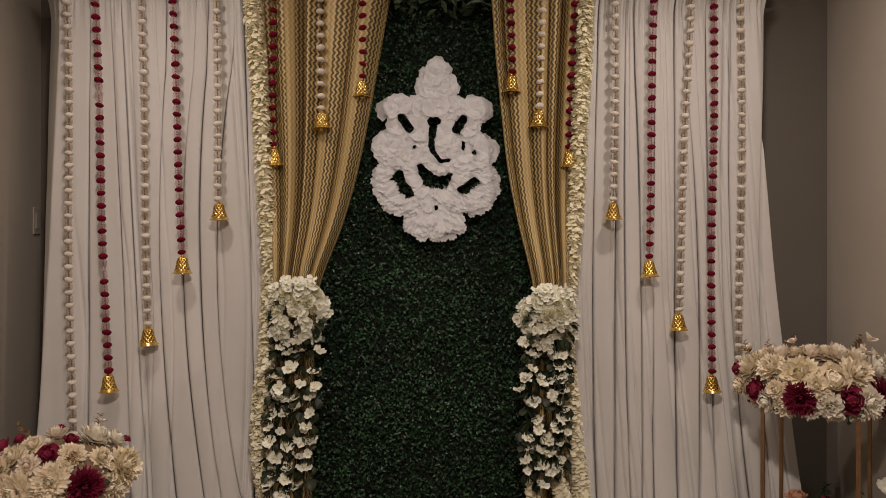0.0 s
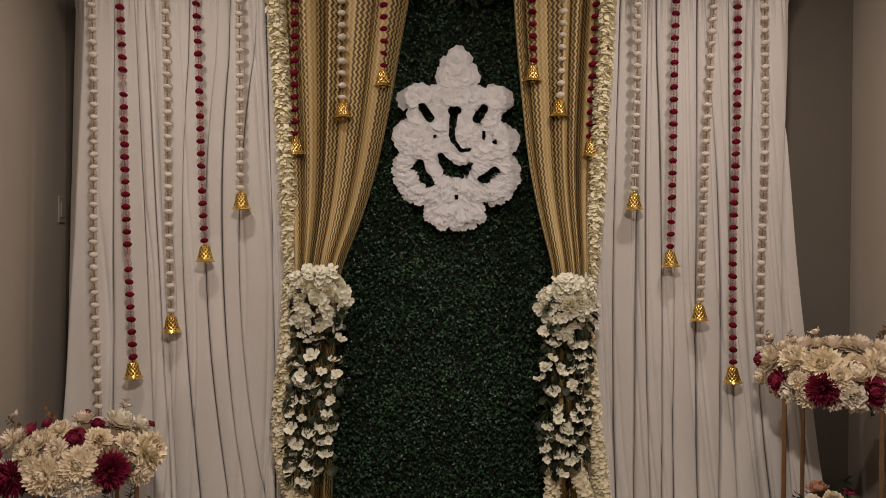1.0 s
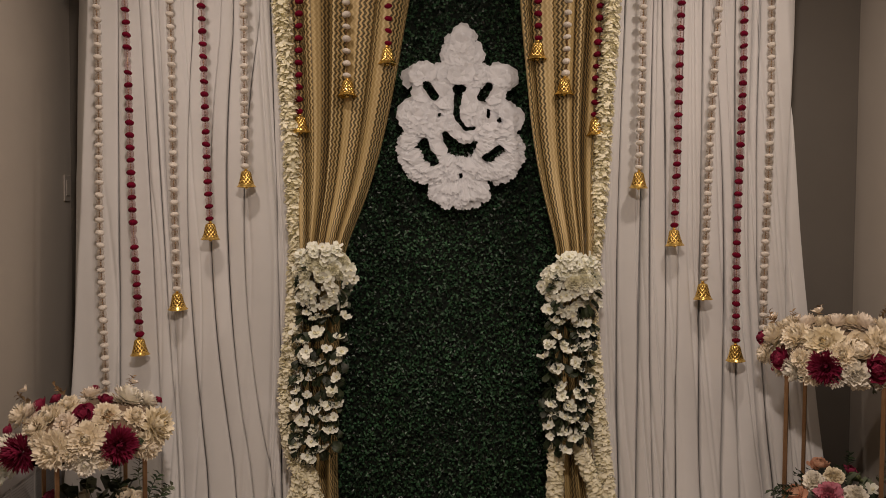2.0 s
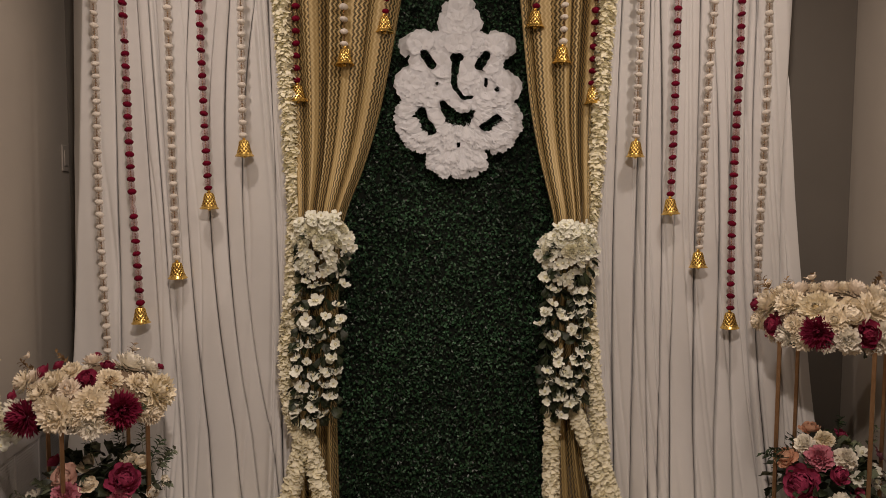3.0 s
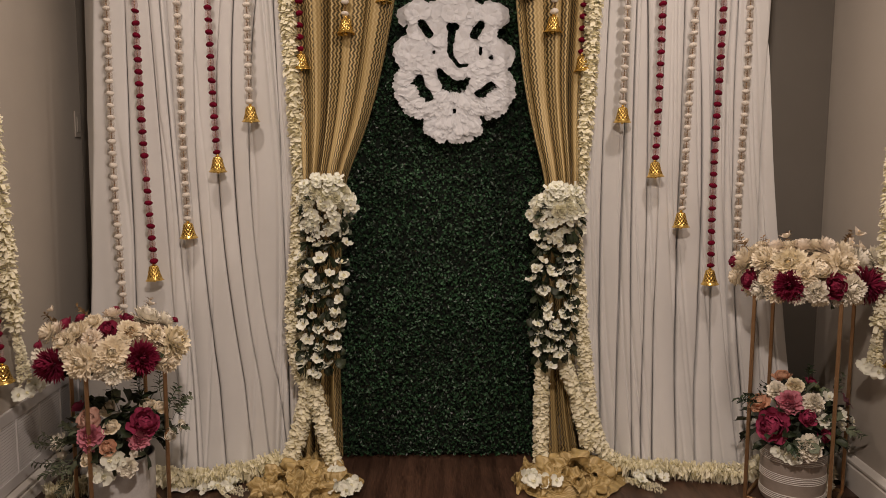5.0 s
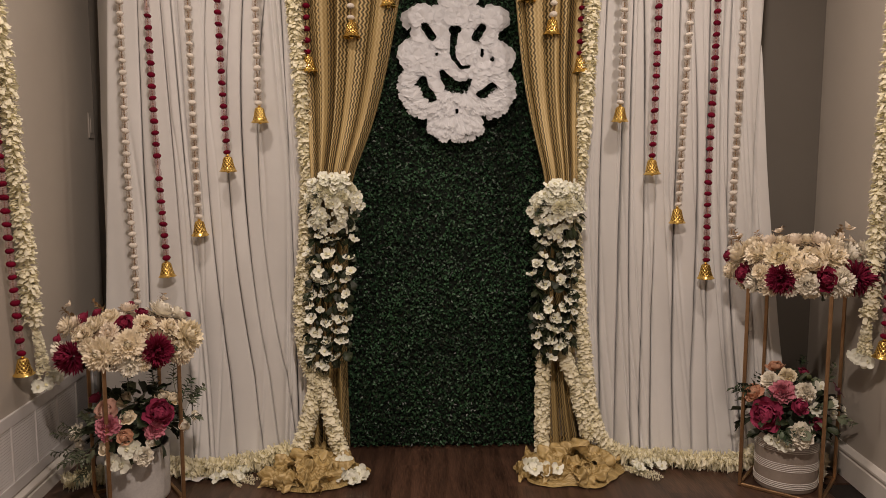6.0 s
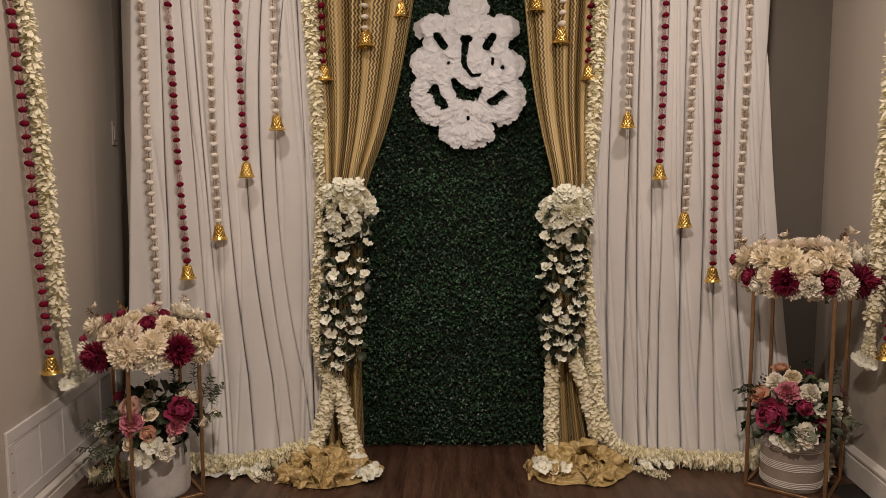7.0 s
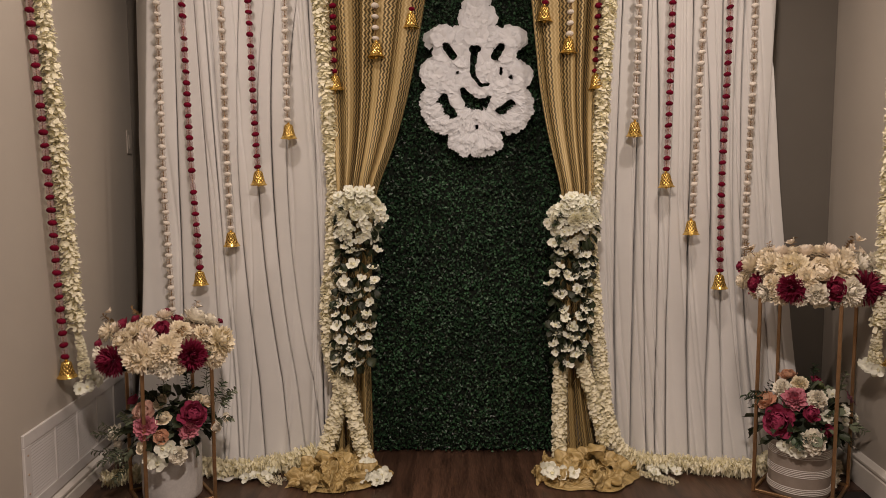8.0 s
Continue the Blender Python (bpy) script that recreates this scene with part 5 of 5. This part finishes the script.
def bouquet_pot(cx, cy, radius, height, material, lines, rows, rr, label, flower_label):
    pot = empty("flower_pot", pose(cx, cy, 0), label, "flower pot", "flower pots")
    r = radius
    put("body", lathe("body", [(r * 0.94, 0), (r * 0.975, 0.006), (r * 0.985, 0.02), (r, height * 0.5), (r, height - 0.006), (r * 0.99, height), (r * 0.95, height), (r * 0.94, height - 0.03), (r * 0.9, height - 0.05)], material), pot)
    for z in lines:
        put("painted_line", lathe("painted_line", [(r * 0.99, z - 0.0022), (r + 0.0016, z - 0.0014), (r + 0.0016, z + 0.0014), (r * 0.99, z + 0.0022)], POT_LINE), pot, label="thin white glazed line")
    root = empty("bouquet", pose(cx, cy, height - 0.05), flower_label, "bouquet", "potted bouquets")
    bm = bmesh.new()
    bmesh.ops.create_uvsphere(bm, u_segments=20, v_segments=10, radius=1.0, matrix=Matrix.LocRotScale((0, 0, 0.09), None, (r * 0.88, r * 0.88, 0.11)))
    put("filler", mesh_bm("filler", bm, SOIL, True), root)
    set_flowers(root, rows, (cx, cy + 0.02, height + 0.02), rr, 0.98)
    for k in range(130):
        a, e = rr.uniform(0, 2 * math.pi), rr.uniform(-0.35, 1.0)
        d = Vector((math.cos(a) * math.sqrt(max(0, 1 - e * e)), math.sin(a) * math.sqrt(max(0, 1 - e * e)), e))
        grow = rr.uniform(0.95, 1.4)
        p = Vector((d.x * r * grow, d.y * r * grow, 0.11 + d.z * 0.14))
        me = rr.choice((LEAF_MESH, LEAF_WIDE, LEAF_MESH, EUCA_MESH))
        put("leaf", me, root, along(p, d + Vector((rr.uniform(-0.5, 0.5), rr.uniform(-0.5, 0.5), rr.uniform(-0.4, 0.3))), rr.uniform(-1, 1), rr.uniform(0.05, 0.08)))
    return pot, root


br = random.Random(12)
pr, bq_r = bouquet_pot(1.365, -0.30, 0.118, 0.222, POT_TAUPE, [0.022, 0.029, 0.036, 0.043, 0.092, 0.099, 0.106, 0.113, 0.120, 0.168, 0.175, 0.182, 0.189, 0.196], bouquet_right, br,
                       "round taupe ceramic pot ringed with thin white lines", "pink, magenta, peach and white silk bouquet in the striped pot")
pl, bq_l = bouquet_pot(-1.212, -0.345, 0.117, 0.215, POT_GREY, [], bouquet_left, br, "round grey-white washed ceramic pot", "pink, magenta, blush and white silk bouquet in the grey pot")
o = bq_l.matrix_basis.translation
for p, d, n in (((-1.18, -0.42, 0.40), (0, -0.1, 1), 0.14), ((-1.09, -0.40, 0.42), (-0.2, 0, 1), 0.10), ((-1.03, -0.36, 0.36), (0.5, -0.1, 0.9), 0.12), ((-0.99, -0.36, 0.34), (0.4, -0.1, 0.9), 0.10), ((-1.30, -0.48, 0.30), (-1, -0.2, 0.5), 0.12), ((-1.36, -0.42, 0.22), (-1, -0.2, 0.1), 0.12), ((-1.34, -0.44, 0.2), (-0.6, -0.2, -0.8), 0.10), ((-1.29, -0.50, 0.28), (-0.6, -0.3, -0.6), 0.10)):
    sprig(bq_l, Vector(p) - o, d, n * 1.05, EUCA if p[0] < -1.25 else LEAF_STUFF, br, 14, 0.032)
for p, d, n in (((-1.00, -0.40, 0.36), (0.7, -0.2, 0.7), 0.13), ((-1.05, -0.36, 0.42), (0.1, 0.1, 1), 0.11), ((-1.02, -0.42, 0.33), (0.9, -0.2, 0.1), 0.09), ((-1.34, -0.44, 0.29), (-0.9, -0.3, 0.2), 0.13), ((-1.33, -0.46, 0.24), (-0.9, -0.3, -0.3), 0.12), ((-1.26, -0.50, 0.34), (-0.5, -0.4, 0.6), 0.10)):
    sprig(bq_l, Vector(p) - o, d, n, EUCA, br, 16, 0.030)
o = bq_r.matrix_basis.translation
for p, d, n in (((1.20, -0.36, 0.40), (-1, -0.1, 0.3), 0.10), ((1.22, -0.35, 0.43), (-1, -0.1, 0.1), 0.09), ((1.50, -0.33, 0.40), (0.4, 0, 1), 0.10), ((1.52, -0.35, 0.30), (0.8, -0.2, -0.5), 0.08), ((1.42, -0.28, 0.46), (0.2, 0, 1), 0.06), ((1.25, -0.44, 0.29), (0.2, -0.6, -0.6), 0.07)):
    sprig(bq_r, Vector(p) - o, d, n, EUCA if p[0] > 1.48 else LEAF_STUFF, br, 12, 0.030)

# thin jasmine strands that end a garland, spilled on the floor
for x, y, n, seed in ((0.80, -0.215, 7, 71), (-0.86, -0.225, 5, 72)):
    sr = np.random.default_rng(seed)
    root = empty("jasmine_strands", pose(x, y, 0), "thin cream jasmine strands spilled on the floor by the hem", "tassel", "floor tassels")
    for k in range(n):
        a, b = sr.uniform(-0.08, -0.03), sr.uniform(0.03, 0.09)
        v = (k / (n - 1) - 0.5) * 0.06
        pts = [(a, v * 0.4 + 0.02, 0.03), ((a + b) / 2, v + sr.uniform(-0.01, 0.01), 0.016), (b, v * 1.6 - 0.015, 0.009)]
        put("strand", petals_along("strand", pts, 0.008, 130, sr, 0.007), root, kind="stuff")

# loose flowers on the floor behind the stands
for kind, x, y, z, size, sd in (("cream_mum", 1.545, -0.20, 0.05, 0.055, 1), ("white_mum", 1.50, -0.27, 0.035, 0.05, 2), ("cream_mum", 1.56, -0.12, 0.10, 0.045, 3)):
    put("chrysanthemum", flower_mesh(kind, sd), None, facing((x, y, z), (-0.5, -0.8, 0.5), sd, size), label="%s silk chrysanthemum lying on the floor by the stand" % kind.split("_")[0], category="flower", group="loose floor flowers")
petal_garland([(-1.52, -0.30, 0.045), (-1.44, -0.26, 0.05), (-1.36, -0.22, 0.05)], 0.04, 900, 61, "cream silk petal garland lying by the stand", "hem garlands")

# folded white cloth ends showing under the hem
SHEET = surface("white_felt", (0.72, 0.71, 0.69), (0.80, 0.79, 0.77), 0.8, scale=20, fine=400, bump=0.1)
for x, y, w, d, rz in ((-1.03, -0.205, 0.12, 0.05, 14), (-0.93, -0.19, 0.09, 0.05, -8)):
    v, n = [], 12
    for j in range(5):
        for i in range(n):
            v.append(((i / (n - 1) - 0.5) * w, (j / 4 - 0.5) * d * (1 + 0.2 * math.sin(i * 1.3)), 0.004 + 0.006 * (1 + math.sin(i * 0.9 + j * 0.8))))
    me = mesh_of("cloth_end", v, grid_faces(n, 5), SHEET)
    put("cloth_end", me, None, pose(x, y, 0, 0, 0, rz), label="folded white cloth end lying under the curtain hem", category="cloth", group="cloth ends")

for cx, cy, count, sd in ((0.83, -0.185, 11, 3), (-0.90, -0.215, 8, 4)):
    # white blossoms come loose beside the hem
    lr = random.Random(sd)
    loose = empty("loose_blossoms", pose(cx, cy, 0), "loose white silk blossoms fallen on the floor by the hem", "blossoms", "fallen blossoms")
    for k in range(count):
        put("blossom", BLOSSOMS[k % 4], loose, facing((lr.uniform(-0.075, 0.075), lr.uniform(-0.03, 0.04), lr.uniform(0.012, 0.035)), (lr.uniform(-0.6, 0.6), lr.uniform(-0.9, 0), lr.uniform(0.3, 1)), lr.uniform(0, 6), lr.uniform(0.018, 0.028)))

# ---- greenery over the hedge ----
gr_ = np.random.default_rng(17)


def top_place(n):
    c = np.stack([gr_.uniform(-0.30, 0.36, n), 0.05 + gr_.uniform(-0.04, 0.05, n), 2.415 - np.abs(gr_.normal(0, 0.05, n))], 1)
    return c, np.tile([0.0, -0.8, 0.2], (n, 1))


garland = empty("leaf_garland", pose(0, 0, 0), "dark green leafy garland along the top of the hedge panel", "garland")
put("leaves", leaf_cloud("leaves", 420, top_place, 0.055, LEAF_STUFF, gr_, 0.6, 0.4), garland, kind="stuff")
put("stem", tube("stem", [(-0.3, 0.06, 2.45), (0, 0.06, 2.44), (0.36, 0.06, 2.45)], 0.006, LEAF, 6), garland)


# ---- wall fittings ----
def vent():
    """A wide louvred return-air grille in the side wall, above the baseboard."""
    root = empty("air_vent", LEFT @ pose(0, 0.04, 0.246), "white painted metal return-air grille with fine louvres", "air vent")
    w, h, b = 1.04, 0.297, 0.046
    for name, y0, y1, z0, z1 in (("top_rail", -w / 2, w / 2, h / 2 - b, h / 2), ("bottom_rail", -w / 2, w / 2, -h / 2, -h / 2 + b), ("side_rail", -w / 2, -w / 2 + b, -h / 2 + b, h / 2 - b), ("side_rail", w / 2 - b, w / 2, -h / 2 + b, h / 2 - b)):
        put(name, mesh_bm(name, bm_box(0, 0.011, y0, y1, z0, z1, 0.0022), VENT), root)
    # near-black sheet on the wall paints the shade seen between the louvres
    put("backing", mesh_bm("backing", bm_box(0.0005, 0.002, -w / 2 + b, w / 2 - b, -h / 2 + b, h / 2 - b), DARK), root)
    slat = mesh_bm("slat", bm_box(-0.0007, 0.0007, -w / 2 + b, w / 2 - b, -0.0043, 0.0043), VENT)
    n = 18
    for k in range(n):
        z = -h / 2 + b + (h - 2 * b) * (k + 0.5) / n
        put("slat", slat, root, pose(0.0062, 0, z, 0, -14, 0))
    for k in range(1, 5):
        y = -w / 2 + b + (w - 2 * b) * k / 5
        put("mullion", mesh_bm("mullion", bm_box(0.004, 0.0112, y - 0.0035, y + 0.0035, -h / 2 + b, h / 2 - b), VENT), root)
    for y in (-w / 2 + b / 2, w / 2 - b / 2):
        for z in (-0.07, 0.0, 0.07):
            bm = bmesh.new()
            bmesh.ops.create_cone(bm, cap_ends=True, segments=10, radius1=0.004, radius2=0.003, depth=0.002, matrix=pose(0.012, y, z, 0, 90, 0))
            put("screw", mesh_bm("screw", bm, BRASS), root)


VENT = surface("vent_enamel", (0.60, 0.58, 0.57), (0.66, 0.64, 0.63), 0.4, scale=20, fine=200, bump=0.02)
vent()
PLATE = surface("almond_plastic", (0.44, 0.40, 0.35), (0.48, 0.44, 0.39), 0.4, scale=20, fine=200, bump=0.02)
switch = empty("light_switch", LEFT @ pose(0, 0.665, 1.47), "almond plastic light switch plate on the side wall", "light switch")
put("plate", mesh_bm("plate", bm_box(0, 0.006, -0.030, 0.030, -0.057, 0.057, 0.002), PLATE), switch)
put("rocker", mesh_bm("rocker", bm_box(0.006, 0.0095, -0.016, 0.016, -0.033, 0.033, 0.001), PLATE), switch)

# ==== FLOOR ====
fr = random.Random(3)
floor = put("floor", mesh_bm("floor", bm_box(-1.95, 2.0, -5.3, 0.7, -0.1, -0.006), DARK), label="dark brown hardwood plank floor", category="floor", kind="structure")
plank_meshes = {}
WIDE = 0.157
x = -1.644 + WIDE / 2
while x < 1.70:
    first = max(-5.2, (x + WIDE / 2 - 1.69) / 0.119)
    y = 0.30 - fr.uniform(0, 1.0)
    if first < 0.3:
        ends = [0.34]
        while y > first + 0.05:
            ends.append(y)
            y -= fr.choice((1.22, 0.9, 0.61))
        ends.append(first)
        for far, near in zip(ends, ends[1:]):
            key = round(far - near - 0.0008, 2)
            if key >= 0.02:
                if key not in plank_meshes:
                    plank_meshes[key] = mesh_bm("plank", bm_box(-key / 2, key / 2, -WIDE / 2 + 0.0002, WIDE / 2 - 0.0002, -0.014, 0.0), WOOD)
                put("plank", plank_meshes[key], floor, pose(x, (far + near) / 2, fr.uniform(-0.0006, 0), 0, 0, 90))
    x += WIDE
